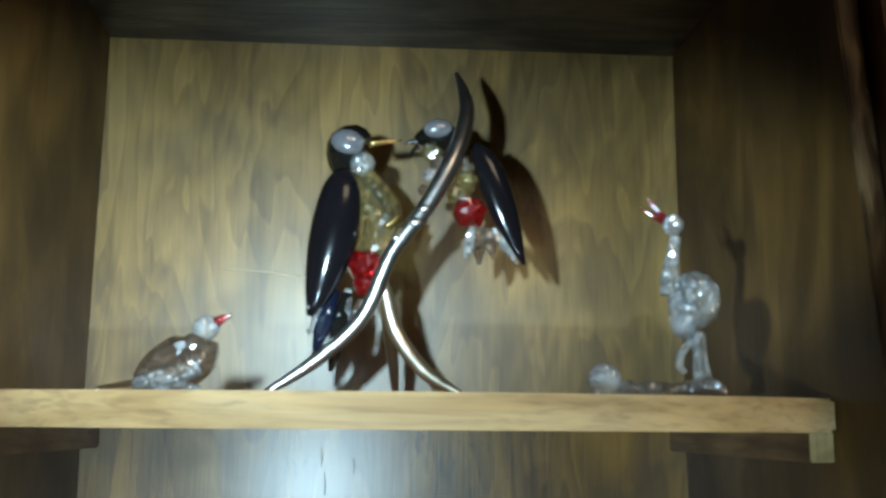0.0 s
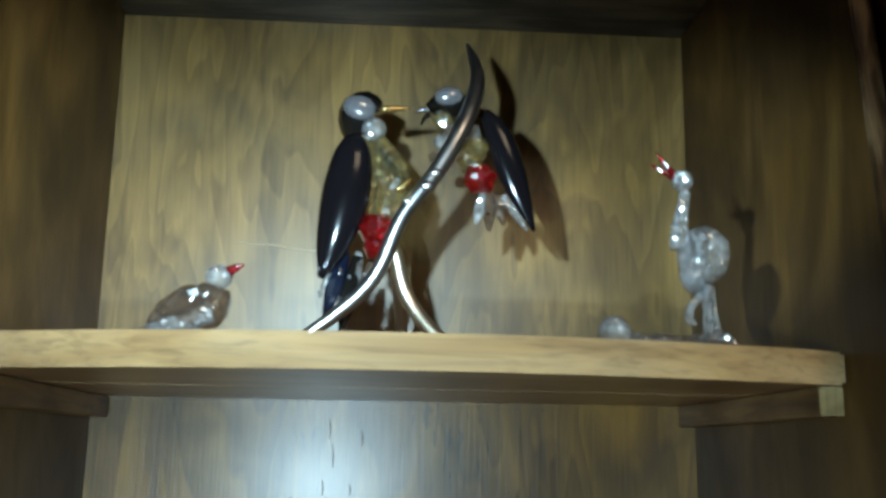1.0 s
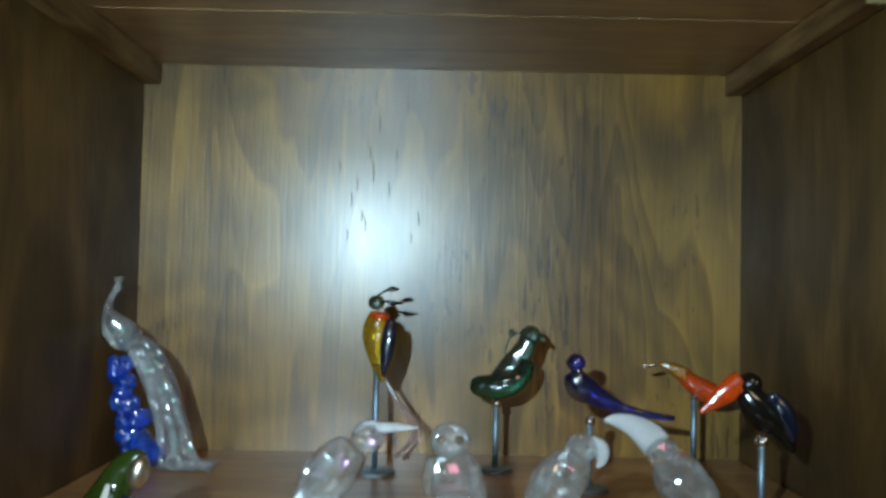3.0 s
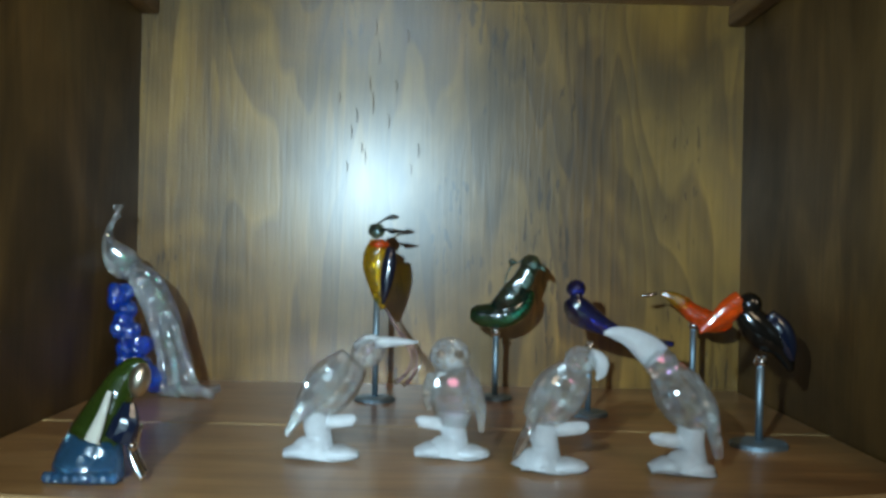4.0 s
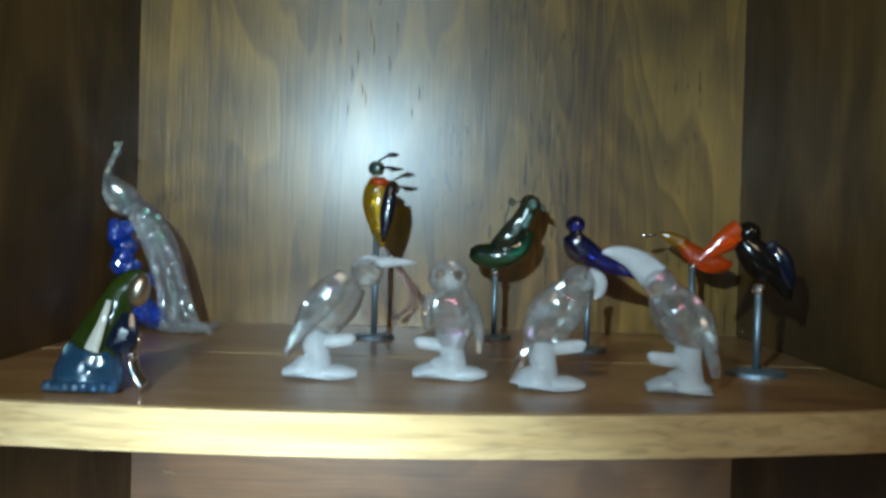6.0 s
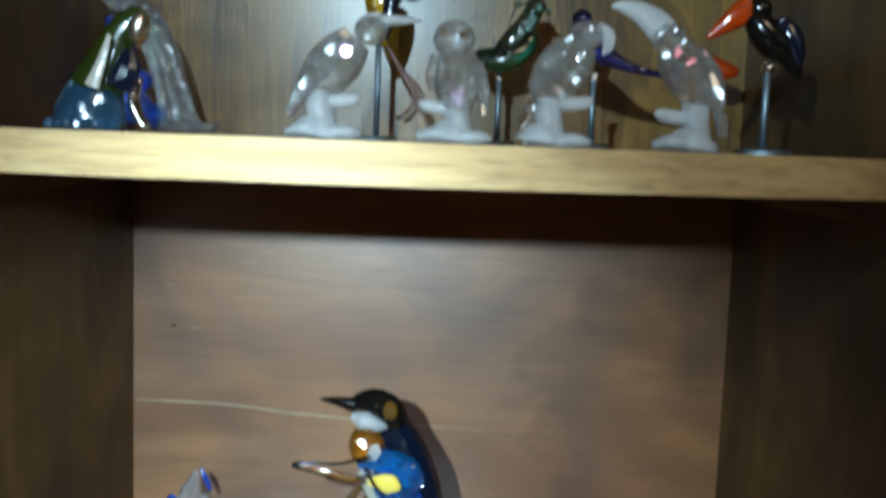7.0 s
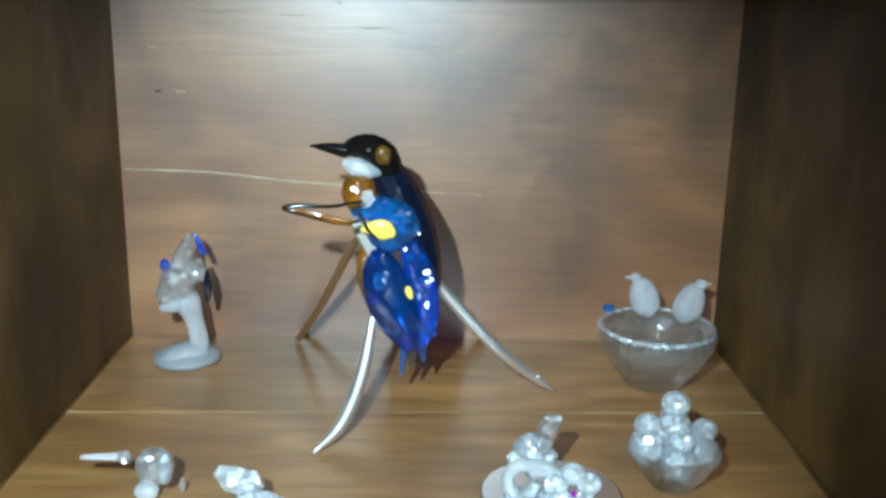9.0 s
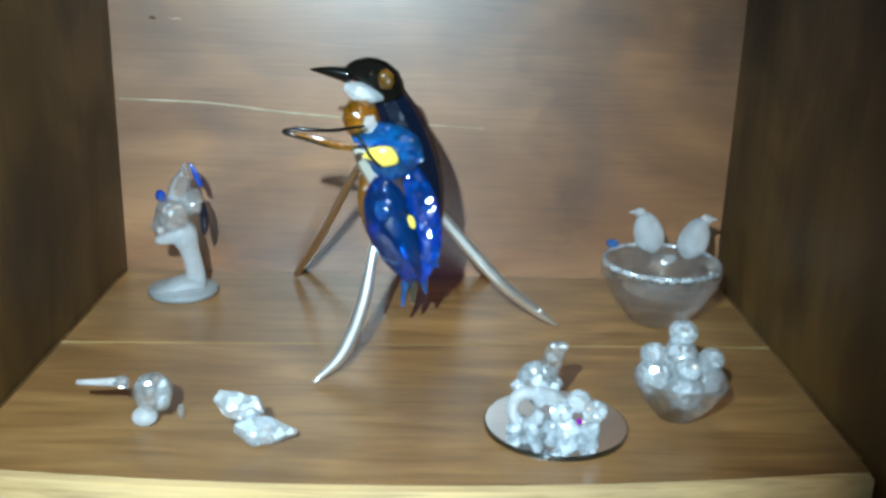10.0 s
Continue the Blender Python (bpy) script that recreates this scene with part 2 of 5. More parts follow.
M_BIRD = glass("clear_cut_crystal", (0.96, 0.98, 1.0), 0.03, 1.50, 0.93, 1.0, 1.2, 230.0, 460.0, glint=0.14, clear=0.3)
M_SMOKE = glass("smoky_crystal", (0.66, 0.54, 0.44), 0.0, 1.52, 0.95, 0.8, 0.9, clear=0.25)
M_GOLDG = glass("golden_crystal", (0.90, 0.80, 0.42), 0.0, 1.55, 0.95, 1.0, 0.9, clear=0.25)
M_RED = glass("red_crystal", (0.66, 0.006, 0.012), 0.0, 1.55, 0.88, 0.8, 0.7, clear=0.2)
M_BLACK = glass("jet_crystal", (0.006, 0.005, 0.004), 0.14, 1.5, 0.0)
M_JET = glass("dull_jet_crystal", (0.006, 0.005, 0.006), 0.13, 1.32, 0.0)
M_NAVY = glass("navy_crystal", (0.004, 0.007, 0.018), 0.06, 1.5, 0.1, 0.3, 0.3, 160.0)
M_LAV = glass("lavender_cabochon", (0.80, 0.78, 0.82), 0.02, 1.5, 0.86, 0.5, 0.2, 250.0)
M_FROST = glass("frosted_crystal", (0.97, 0.98, 1.0), 0.36, 1.35, 0.70, clear=0.16)
M_BLUE = glass("royal_blue_crystal", (0.004, 0.20, 1.0), 0.0, 1.5, 0.86, 0.35, 0.9, 330.0, glint=0.3, clear=0.25)
M_SKY = glass("bright_blue_crystal", (0.01, 0.36, 1.0), 0.0, 1.5, 0.84, 0.7, 1.0, 330.0, glint=0.3, clear=0.25)
M_DEEP = glass("deep_blue_crystal", (0.0, 0.17, 0.72), 0.0, 1.5, 0.92, 0.45, 0.5, 130.0, clear=0.25)
M_COBALT = glass("cobalt_glass", (0.0, 0.20, 1.0), 0.0, 1.5, 0.78, 1.0, 1.1, glint=0.3, clear=0.25)
M_VIOLET = glass("violet_blue_glass", (0.018, 0.045, 0.50), 0.0, 1.5, 0.98, 0.6, 0.3, clear=0.2)
M_AMBER = glass("amber_crystal", (0.78, 0.32, 0.015), 0.03, 1.58, 0.86, 0.6, 0.5)
M_YELLOW = glass("yellow_glass", (1.0, 0.66, 0.02), 0.0, 1.5, 0.90, 0.6, 0.5, clear=0.25)
M_ICE = glass("milky_crystal", (0.90, 0.95, 1.0), 0.08, 1.42, 0.76, 1.0, 0.9, 380.0, glint=0.7, clear=0.22)
# opaque bright gold whose colour carries a reflected glint
M_GOLDGLINT = glass("golden_stone", (1.0, 0.72, 0.12), 0.05, 1.55, 0.1, 0.8)
M_ORANGE = glass("orange_glass", (0.90, 0.10, 0.008), 0.04, 1.5, 0.6, 0.4, 0.2)
M_TEAL = glass("dark_green_glass", (0.02, 0.22, 0.14), 0.0, 1.5, 0.985, 0.5, 0.4)
M_TEALG = glass("grey_green_glass", (0.22, 0.40, 0.38), 0.0, 1.5, 0.985, 0.5, 0.4)
M_GREEN = glass("olive_green_crystal", (0.09, 0.16, 0.02), 0.05, 1.55, 0.85, 0.3, 0.35, 200.0)
M_STEEL = glass("steel_blue_crystal", (0.08, 0.25, 0.45), 0.05, 1.55, 0.88, 0.25, 0.5)
M_CREAM = glass("cream_crystal", (0.66, 0.60, 0.50), 0.2, 1.5, 0.3, 0.3, 0.3)
M_PINK = glass("pink_glass", (0.86, 0.62, 0.68), 0.0, 1.5, 0.85, 0.4)
M_MAGENTA = glass("magenta_crystal", (0.45, 0.01, 0.45), 0.02, 1.5, 0.5)
M_SILVER = metal("polished_silver", (0.46, 0.45, 0.44), 0.28)
M_FOOT = metal("brushed_silver", (0.95, 0.93, 0.90), 0.44)
M_CHAMP = metal("champagne_silver", (0.78, 0.66, 0.50), 0.3)
M_GOLD = metal("gold_beak", (0.85, 0.62, 0.25), 0.2)
M_CHROME = metal("chrome_bead", (0.86, 0.86, 0.88), 0.05)
M_POLE = metal("grey_blue_steel", (0.26, 0.34, 0.40), 0.5)
M_MIRROR = metal("mirror_silvering", (0.86, 0.88, 0.9), 0.02, 0.02)
M_WALL = paint("room_plaster", (0.30, 0.25, 0.19))
M_FLOOR = wood("room_boards", (0.08, 0.05, 0.03), (0.14, 0.09, 0.05), (0.2, 0.13, 0.08), 0, 0.5, 0.5, 0.1)


# ---- building helpers ----
def thing(name, base, label, category, group=""):
    ob = new(name)
    ob.location = base
    ob.empty_display_size = 0.01
    return tagged(ob, label, category, group)


def origin_of(ob):
    p = Vector(ob.location)
    while ob.parent:
        ob = ob.parent
        p += Vector(ob.location)
    return p


def part(name, bm, material, parent=None, label="", smooth=False):
    """One mesh from a bmesh built in world places, under a thing or a part."""
    mesh = bpy.data.meshes.new(name)
    bmesh.ops.recalc_face_normals(bm, faces=bm.faces)
    if parent:
        o = origin_of(parent)
        for v in bm.verts:
            v.co -= o
    for f in bm.faces:
        f.smooth = smooth
    bm.to_mesh(mesh)
    bm.free()
    mesh.materials.append(material)
    ob = new(name, mesh)
    if parent:
        ob.parent = parent
    if label:
        tagged(ob, label)
    return ob


def structure(ob, label):
    return tagged(ob, label, ob.name.split("_")[0], kind="structure")


def box(x0, x1, y0, y1, z0, z1, bevel=0.0):
    bm = bmesh.new()
    bmesh.ops.create_cube(bm, size=1, matrix=Matrix.Translation(((x0 + x1) / 2, (y0 + y1) / 2, (z0 + z1) / 2)) @ Matrix.Diagonal((x1 - x0, y1 - y0, z1 - z0, 1)))
    if bevel:
        bmesh.ops.bevel(bm, geom=bm.edges[:], offset=bevel, segments=2, affect="EDGES")
    return bm


def spline(rows, sub):
    """Catmull-Rom through rows of numbers."""
    rows = [np.array(r, float) for r in rows]
    pts = [2 * rows[0] - rows[1]] + rows + [2 * rows[-1] - rows[-2]]
    out = []
    for i in range(1, len(pts) - 2):
        a, b, c, d = pts[i - 1:i + 3]
        for k in range(sub):
            t = k / sub
            out.append(0.5 * (2 * b + (c - a) * t + (2 * a - 5 * b + 4 * c - d) * t * t + (3 * b - a - 3 * c + d) * t ** 3))
    return out + [rows[-1]]


def loft(rows, seg=14, sub=4, bm=None):
    """A round body along rows (x, y, z, radius across, radius in depth), closed at both ends."""
    bm = bm or bmesh.new()
    pts = spline(rows, sub)
    rings = []
    for i, p in enumerate(pts):
        c = Vector(p[:3])
        t = (Vector(pts[min(i + 1, len(pts) - 1)][:3]) - Vector(pts[max(i - 1, 0)][:3])).normalized()
        side = Vector((0, 1, 0)) if abs(t.y) < 0.8 else Vector((1, 0, 0))
        bb = (side - t * side.dot(t)).normalized()
        aa = t.cross(bb)
        ra, rb = max(p[3], 0.0002), max(p[4], 0.0002)
        rings.append([bm.verts.new(c + aa * ra * math.cos(2 * math.pi * k / seg) + bb * rb * math.sin(2 * math.pi * k / seg)) for k in range(seg)])
    for r0, r1 in zip(rings, rings[1:]):
        for k in range(seg):
            bm.faces.new((r0[k], r0[(k + 1) % seg], r1[(k + 1) % seg], r1[k]))
    for ring, way in ((rings[0], -1), (rings[-1], 1)):
        mid = bm.verts.new(sum((v.co for v in ring), Vector()) / seg)
        for k in range(seg):
            bm.faces.new((ring[k], ring[(k + 1) % seg], mid))
    return bm


def flat_path(y, rows, depth=1.0):
    """Rows (x, z, radius) in the plane at y, with the depth as a share of the radius."""
    return [(x, y, z, r, r * depth) for x, z, r in rows]


def gem(place, size, level=1, bm=None, turn=(12, 25, 40)):
    bm = bm or bmesh.new()
    size = (size,) * 3 if isinstance(size, (int, float)) else size
    m = Matrix.Translation(place) @ Euler([radians(a) for a in (0, turn[1] if turn[1] < 20 else 0, 0)]).to_matrix().to_4x4() @ Matrix.Diagonal((*size, 1)) @ Euler([radians(a) for a in turn]).to_matrix().to_4x4()
    bmesh.ops.create_icosphere(bm, subdivisions=level, radius=1, matrix=m)
    return bm


def lathe(x, y, profile, seg=40, bm=None):
    """A turned body about the upright axis through (x, y); profile rows (radius, z)."""
    bm = bm or bmesh.new()
    rings = []
    for r, z in profile:
        if r < 1e-5:
            rings.append([bm.verts.new((x, y, z))])
        else:
            rings.append([bm.verts.new((x + r * math.cos(2 * math.pi * k / seg), y + r * math.sin(2 * math.pi * k / seg), z)) for k in range(seg)])
    for a, b in zip(rings, rings[1:]):
        for k in range(seg):
            q = [a[k % len(a)], a[(k + 1) % seg % len(a)], b[(k + 1) % seg % len(b)], b[k % len(b)]]
            q = list(dict.fromkeys(q))
            if len(q) > 2:
                bm.faces.new(q)
    return bm


# ---- unseen plain room added round the cabinet, for reflections and ambient light ----
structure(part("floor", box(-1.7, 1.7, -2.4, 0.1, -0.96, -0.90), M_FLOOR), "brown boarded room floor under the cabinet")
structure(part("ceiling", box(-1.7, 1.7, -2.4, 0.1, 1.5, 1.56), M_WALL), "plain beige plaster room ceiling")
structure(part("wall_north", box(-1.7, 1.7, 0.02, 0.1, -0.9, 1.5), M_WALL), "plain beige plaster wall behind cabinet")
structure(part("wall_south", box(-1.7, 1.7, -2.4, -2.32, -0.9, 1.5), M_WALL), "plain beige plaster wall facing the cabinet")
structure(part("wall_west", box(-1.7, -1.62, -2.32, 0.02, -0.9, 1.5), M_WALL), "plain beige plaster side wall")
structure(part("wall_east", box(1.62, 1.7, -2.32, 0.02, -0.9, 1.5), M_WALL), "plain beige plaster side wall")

# ---- cabinet ----
Z1, Z2, Z3 = 0.4736, 0.244, -0.007
THICK = 0.0125
cabinet = thing("display_cabinet", (0, -0.1, -0.9), "dark-stained wooden display cabinet with open plywood-backed compartments", "cabinet")
part("back_panel", box(-0.17, 0.17, 0.0, 0.012, Z1 - 0.006, 0.70), M_BACK1, cabinet, "yellow-brown plywood panel with upright grain")
part("back_panel", box(-0.17, 0.17, 0.0, 0.012, Z2 - 0.006, Z1 - 0.007), M_BACK2, cabinet, "scratched brown plywood panel with upright grain")
part("back_panel", box(-0.17, 0.17, 0.0, 0.012, -0.027, Z2 - 0.007), M_BACK3, cabinet, "warm brown plywood panel with level grain")
def prism(x0, x1, outline):
    """An upright board between x0 and x1 with the given outline of (y, z)."""
    bm = bmesh.new()
    r0, r1 = ([bm.verts.new((x, y, z)) for y, z in outline] for x in (x0, x1))
    k = len(outline)
    bm.faces.new(r0)
    bm.faces.new(r1)
    for i in range(k):
        bm.faces.new((r0[i], r0[(i + 1) % k], r1[(i + 1) % k], r1[i]))
    bmesh.ops.bevel(bm, geom=bm.edges[:], offset=0.0008, segments=2, affect="EDGES")
    return bm


def front_strip(y0, y1):
    """Outline that follows the sloping front of the cabinet, from y0 to y1 before it."""
    return [(-0.198 + y0, 0.715), (-0.262 + y0, 0.18), (-0.262 + y0, -0.9), (-0.262 + y1, -0.9), (-0.262 + y1, 0.18), (-0.198 + y1, 0.715)]


for s in (-1, 1):
    a, b = sorted((s * 0.170, s * 0.188))
    part("side_panel", prism(a, b, [(0.013, 0.715), (0.013, -0.9), (-0.262, -0.9), (-0.262, 0.18), (-0.198, 0.715)]), M_SIDE, cabinet)
    a, b = sorted((s * 0.1685, s * 0.178))
    part("edge_trim", prism(a, b, front_strip(-0.0003, -0.0025)), M_TRIM, cabinet, "worn pale edge strip")
    a, b = sorted((s * 0.1785, s * 0.235))
    part("stile", prism(a, b, front_strip(-0.0003, -0.018)), M_STILE, cabinet, "red-brown upright frame board")
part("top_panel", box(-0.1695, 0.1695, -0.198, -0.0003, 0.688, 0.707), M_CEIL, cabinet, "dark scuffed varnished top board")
part("lower_front", box(-0.1695, 0.1695, -0.190, -0.175, -0.9, -0.023), M_STILE, cabinet)


def slab(far, near, z0, z1, w, bevel=0.0006, steps=28):
    """A level board between the lines y = far(x) and y = near(x), from -w to w."""
    bm = bmesh.new()
    xs = [w * (2 * i / steps - 1) for i in range(steps + 1)]
    ring = [(x, far(x)) for x in xs] + [(x, near(x)) for x in reversed(xs)]
    lo, hi = ([bm.verts.new((x, y, z)) for x, y in ring] for z in (z0, z1))
    k = len(ring)
    bm.faces.new(lo)
    bm.faces.new(hi)
    for i in range(k):
        bm.faces.new((lo[i], lo[(i + 1) % k], hi[(i + 1) % k], hi[i]))
    rim = [e for e in bm.edges if abs(e.verts[0].co.z - e.verts[1].co.z) < 1e-7]
    bmesh.ops.bevel(bm, geom=rim, offset=bevel, segments=2, affect="EDGES")
    return bm


def shelf(top, mid, end, skew, seam, cleats, w):
    """A plank shelf with a bowed front: y = mid at the centre, y = end at the sides, one side skew farther back; the seam runs from seam[0] to seam[1]."""
    def front(x):
        return end + (mid - end) * (1 - (x / w) ** 2) + skew * x / w

    def joint(x):
        return seam[0] + (seam[1] - seam[0]) * (x / w + 1) / 2
    ob = thing("shelf", (0, -0.1, top - THICK), "brown plank shelf with a pale unstained bowed front edge", "shelf", "cabinet shelves")
    part("plank", slab(lambda x: -0.0004, lambda x: joint(x) + 0.0005, top - THICK, top, w), M_SHELF, ob)
    part("plank", slab(lambda x: joint(x) - 0.0005, lambda x: front(x) + 0.0042, top - THICK, top, w), M_SHELF, ob)
    part("seam", slab(lambda x: joint(x) + 0.0005, lambda x: joint(x) - 0.0005, top - THICK - 0.0001, top + 0.0001, w, 0.0001), M_SEAM, ob, "pale glue line between the planks")
    part("front_edge", slab(lambda x: front(x) + 0.0042, front, top - THICK - 0.0003, top + 0.0003, w - 0.0006, 0.0012), M_EDGE, ob, "pale yellow unstained front edge")
    for s in (-1, 1) if cleats else ():
        a, b = sorted((s * (w - 0.0092), s * (w + 0.0003)))
        cl = part("cleat", box(a, b, end + s * skew + 0.0055, -0.001, top - THICK - 0.0118, top - THICK - 0.0004, 0.0006), M_CLEAT, ob, "brown batten under the shelf end")
        part("cleat_end", box(a, b, end + s * skew + 0.0040, end + s * skew + 0.0054, top - THICK - 0.0118, top - THICK - 0.0004, 0.0004), M_END, cl, "pale sawn end of the batten")
    return ob


shelf(Z1, -0.219, -0.188, 0.0, (-0.113, -0.113), True, 0.1692)
shelf(Z2, -0.262, -0.241, 0.011, (-0.130, -0.130), True, 0.1692)
bottom = shelf(Z3, -0.234, -0.222, 0.004, (-0.108, -0.098), False, 0.1692)
for s in (-1, 1):
    part("joint", loft([(s * 0.1692, y, Z3 + 0.0003, r, r) for y, r in ((-0.004, 0.0003), (-0.05, 0.0006), (-0.09, 0.0003), (-0.13, 0.0006), (-0.17, 0.0004), (-0.205, 0.0006))], 8, 4), M_CLEAT, bottom, "pale worn joint along the side panel", True)

# ---- upper compartment: two woodpeckers on a silver branch ----
wp = thing("woodpecker_figurine", (0, -0.1, Z1), "crystal woodpecker pair with black wings on a polished silver branch", "figurine")
Y = -0.1
branch = part("branch", loft([(-0.0593, Y - 0.012, Z1 + 0.002, 0.0016, 0.0016), (-0.0353, Y - 0.01, 0.4920, 0.0032, 0.003), (-0.0151, Y - 0.01, 0.5121, 0.0036, 0.0034), (-0.0026, Y - 0.012, 0.5413, 0.0038, 0.0036), (0.0129, Y - 0.012, 0.5632, 0.0042, 0.004), (0.0261, Y - 0.01, 0.5883, 0.0044, 0.004), (0.0332, Y, 0.6125, 0.0040, 0.0036), (0.0325, Y + 0.010, 0.6290, 0.0030, 0.0026), (0.0292, Y + 0.014, 0.6400, 0.0010, 0.0010)], 16, 6), M_SILVER, wp, "polished silver curved branch", True)
part("leg", loft([(-0.0075, Y - 0.008, 0.5315, 0.0022, 0.0022), (-0.0049, Y - 0.006, 0.5228, 0.0034, 0.003), (0.0006, Y - 0.004, 0.5045, 0.0036, 0.003), (0.0137, Y - 0.01, 0.4866, 0.0034, 0.003), (0.0314, Y - 0.02, Z1 + 0.0015, 0.0015, 0.0015)], 14, 5), M_CHAMP, wp, "champagne-coloured curved branch foot", True)
part("leg", loft([(-0.006, Y - 0.004, 0.5255, 0.003, 0.003), (-0.002, Y + 0.02, 0.5055, 0.0034, 0.003), (0.002, Y + 0.05, Z1 + 0.0015, 0.0016, 0.0016)], 12, 5), M_SILVER, wp, "", True)
for px, pz, r in ((0.0085, 0.5555, 0.0034), (0.0125, 0.5620, 0.003), (-0.0005, 0.5480, 0.0022)):
    part("knot", gem((px, Y - 0.0145, pz), (r * 1.3, r * 0.8, r * 0.9), 2), M_SILVER, branch, "", True)
# the bird that clings upright
head = part("head", loft(flat_path(Y, [(-0.026, 0.5835, 0.006), (-0.0265, 0.5905, 0.0085), (-0.0245, 0.5970, 0.0095), (-0.0195, 0.6005, 0.0068), (-0.0145, 0.5990, 0.003)], 0.9), 9, 2), M_BLACK, wp, "black faceted head")
part("cabochon", gem((-0.0245, Y - 0.0068, 0.5960), (0.0082, 0.0035, 0.0062), 3, None, (0, 12, 0)), M_LAV, head, "pale lavender polished stone", True)
part("beak", loft(flat_path(Y - 0.003, [(-0.0145, 0.5965, 0.0022), (-0.006, 0.5975, 0.0013), (0.0006, 0.5981, 0.0005)]), 8, 3), M_GOLD, head, "gold pointed beak", True)
part("beak_tip", gem((0.0010, Y - 0.003, 0.5983), 0.0008, 2), M_CHROME, head, "", True)
part("neck", gem((-0.0175, Y - 0.003, 0.5865), (0.0065, 0.007, 0.0062), 2), M_CLEAR, wp, "clear faceted neck stone")
part("breast", loft(flat_path(Y, [(-0.0175, 0.5815, 0.006), (-0.0105, 0.5685, 0.0095), (-0.0075, 0.56, 0.0105), (-0.010, 0.5425, 0.0095), (-0.0155, 0.5315, 0.006)], 0.85), 10, 2), M_GOLDG, wp, "golden faceted crystal breast")
part("breast_edge", loft(flat_path(Y + 0.003, [(-0.014, 0.5775, 0.0012), (-0.0035, 0.5635, 0.002), (-0.0002, 0.5515, 0.0012)]), 8, 3), M_BLACK, wp, "", True)
part("rump", gem((-0.0142, Y - 0.006, 0.5360), (0.0105, 0.0078, 0.0090), 1), M_RED, wp, "red faceted stone")
part("rump", gem((-0.0155, Y - 0.004, 0.5280), (0.0058, 0.006, 0.0066), 1), M_RED, wp, "red faceted stone")
wing = part("wing", loft(flat_path(Y - 0.006, [(-0.0270, 0.5820, 0.004), (-0.0272, 0.5720, 0.0092), (-0.0300, 0.5505, 0.0114), (-0.0350, 0.5275, 0.0078), (-0.0400, 0.5120, 0.0015)], 0.5), 12, 3), M_JET, wp, "glossy black wing", True)
part("wing_edge", loft(flat_path(Y - 0.003, [(-0.0345, 0.5755, 0.0012), (-0.0388, 0.5575, 0.0016), (-0.041, 0.5375, 0.0012), (-0.0412, 0.5235, 0.0006)]), 8, 3), M_CLEAR, wing, "clear crystal wing edge", True)
for x0, z0, x1, z1, r, mt in ((-0.029, 0.5255, -0.0378, 0.4935, 0.0042, M_NAVY), (-0.023, 0.5235, -0.0300, 0.4870, 0.0042, M_BLACK), (-0.0225, 0.5255, -0.0255, 0.4985, 0.0030, M_CLEAR), (-0.033, 0.5205, -0.0405, 0.5035, 0.0022, M_CLEAR), (-0.0165, 0.5205, -0.0195, 0.5075, 0.0026, M_SMOKE)):
    part("tail_feather", loft([(x0, Y - 0.002, z0, r * 0.6, r * 0.4), ((x0 + x1) / 2, Y - 0.003, (z0 + z1) / 2, r, r * 0.5), (x1, Y - 0.001, z1, r * 0.25, r * 0.2)], 8, 3), mt, wp)
for px, pz in ((-0.0408, 0.5160), (-0.0402, 0.5050), (-0.031, 0.5140), (-0.0265, 0.5125)):
    part("crystal_dot", gem((px, Y - 0.008, pz), 0.0010, 1), M_CLEAR, wp)
part("claw", loft(flat_path(Y - 0.013, [(-0.006, 0.5535, 0.0013), (-0.0025, 0.5560, 0.0014), (0.001, 0.5595, 0.0008)]), 8, 3), M_GOLD, wp, "gold claw on the branch", True)
# the bird behind the branch
Yb = Y + 0.006
head = part("head", loft(flat_path(Yb, [(0.0085, 0.6015, 0.002), (0.0125, 0.6030, 0.005), (0.0185, 0.6040, 0.0078), (0.0255, 0.6025, 0.0070), (0.030, 0.5985, 0.003)], 0.9), 9, 2), M_BLACK, wp, "black faceted head")
part("cabochon", gem((0.0192, Yb - 0.0062, 0.6060), (0.0072, 0.0032, 0.0048), 3, None, (0, -6, 0)), M_LAV, head, "pale lavender polished stone", True)
part("beak", loft(flat_path(Yb, [(0.0095, 0.6010, 0.002), (0.0062, 0.6005, 0.0012), (0.0030, 0.5990, 0.0004)]), 8, 3), M_CHROME, head, "", True)
part("beak", loft(flat_path(Yb, [(0.0100, 0.5985, 0.0016), (0.0072, 0.5960, 0.001), (0.0060, 0.5925, 0.0004)]), 8, 3), M_BLACK, head, "", True)
for px, pz, r, mt in ((0.0165, 0.5955, 0.0058, M_GOLDG), (0.0205, 0.5880, 0.0062, M_SMOKE), (0.0165, 0.5835, 0.0048, M_CLEAR), (0.0130, 0.5755, 0.0034, M_SMOKE), (0.0305, 0.5880, 0.0062, M_CLEAR), (0.0335, 0.5805, 0.0066, M_GOLDG), (0.0300, 0.5740, 0.0066, M_GOLDG)):
    part("breast_stone", gem((px, Yb - 0.002, pz), (r, r * 0.9, r), 1, None, (px * 9000 % 60, 25, pz * 7000 % 80)), mt, wp, "faceted golden crystal")
part("rump", gem((0.0352, Yb - 0.004, 0.5650), (0.0094, 0.0075, 0.0088), 1), M_RED, wp, "red faceted stone")
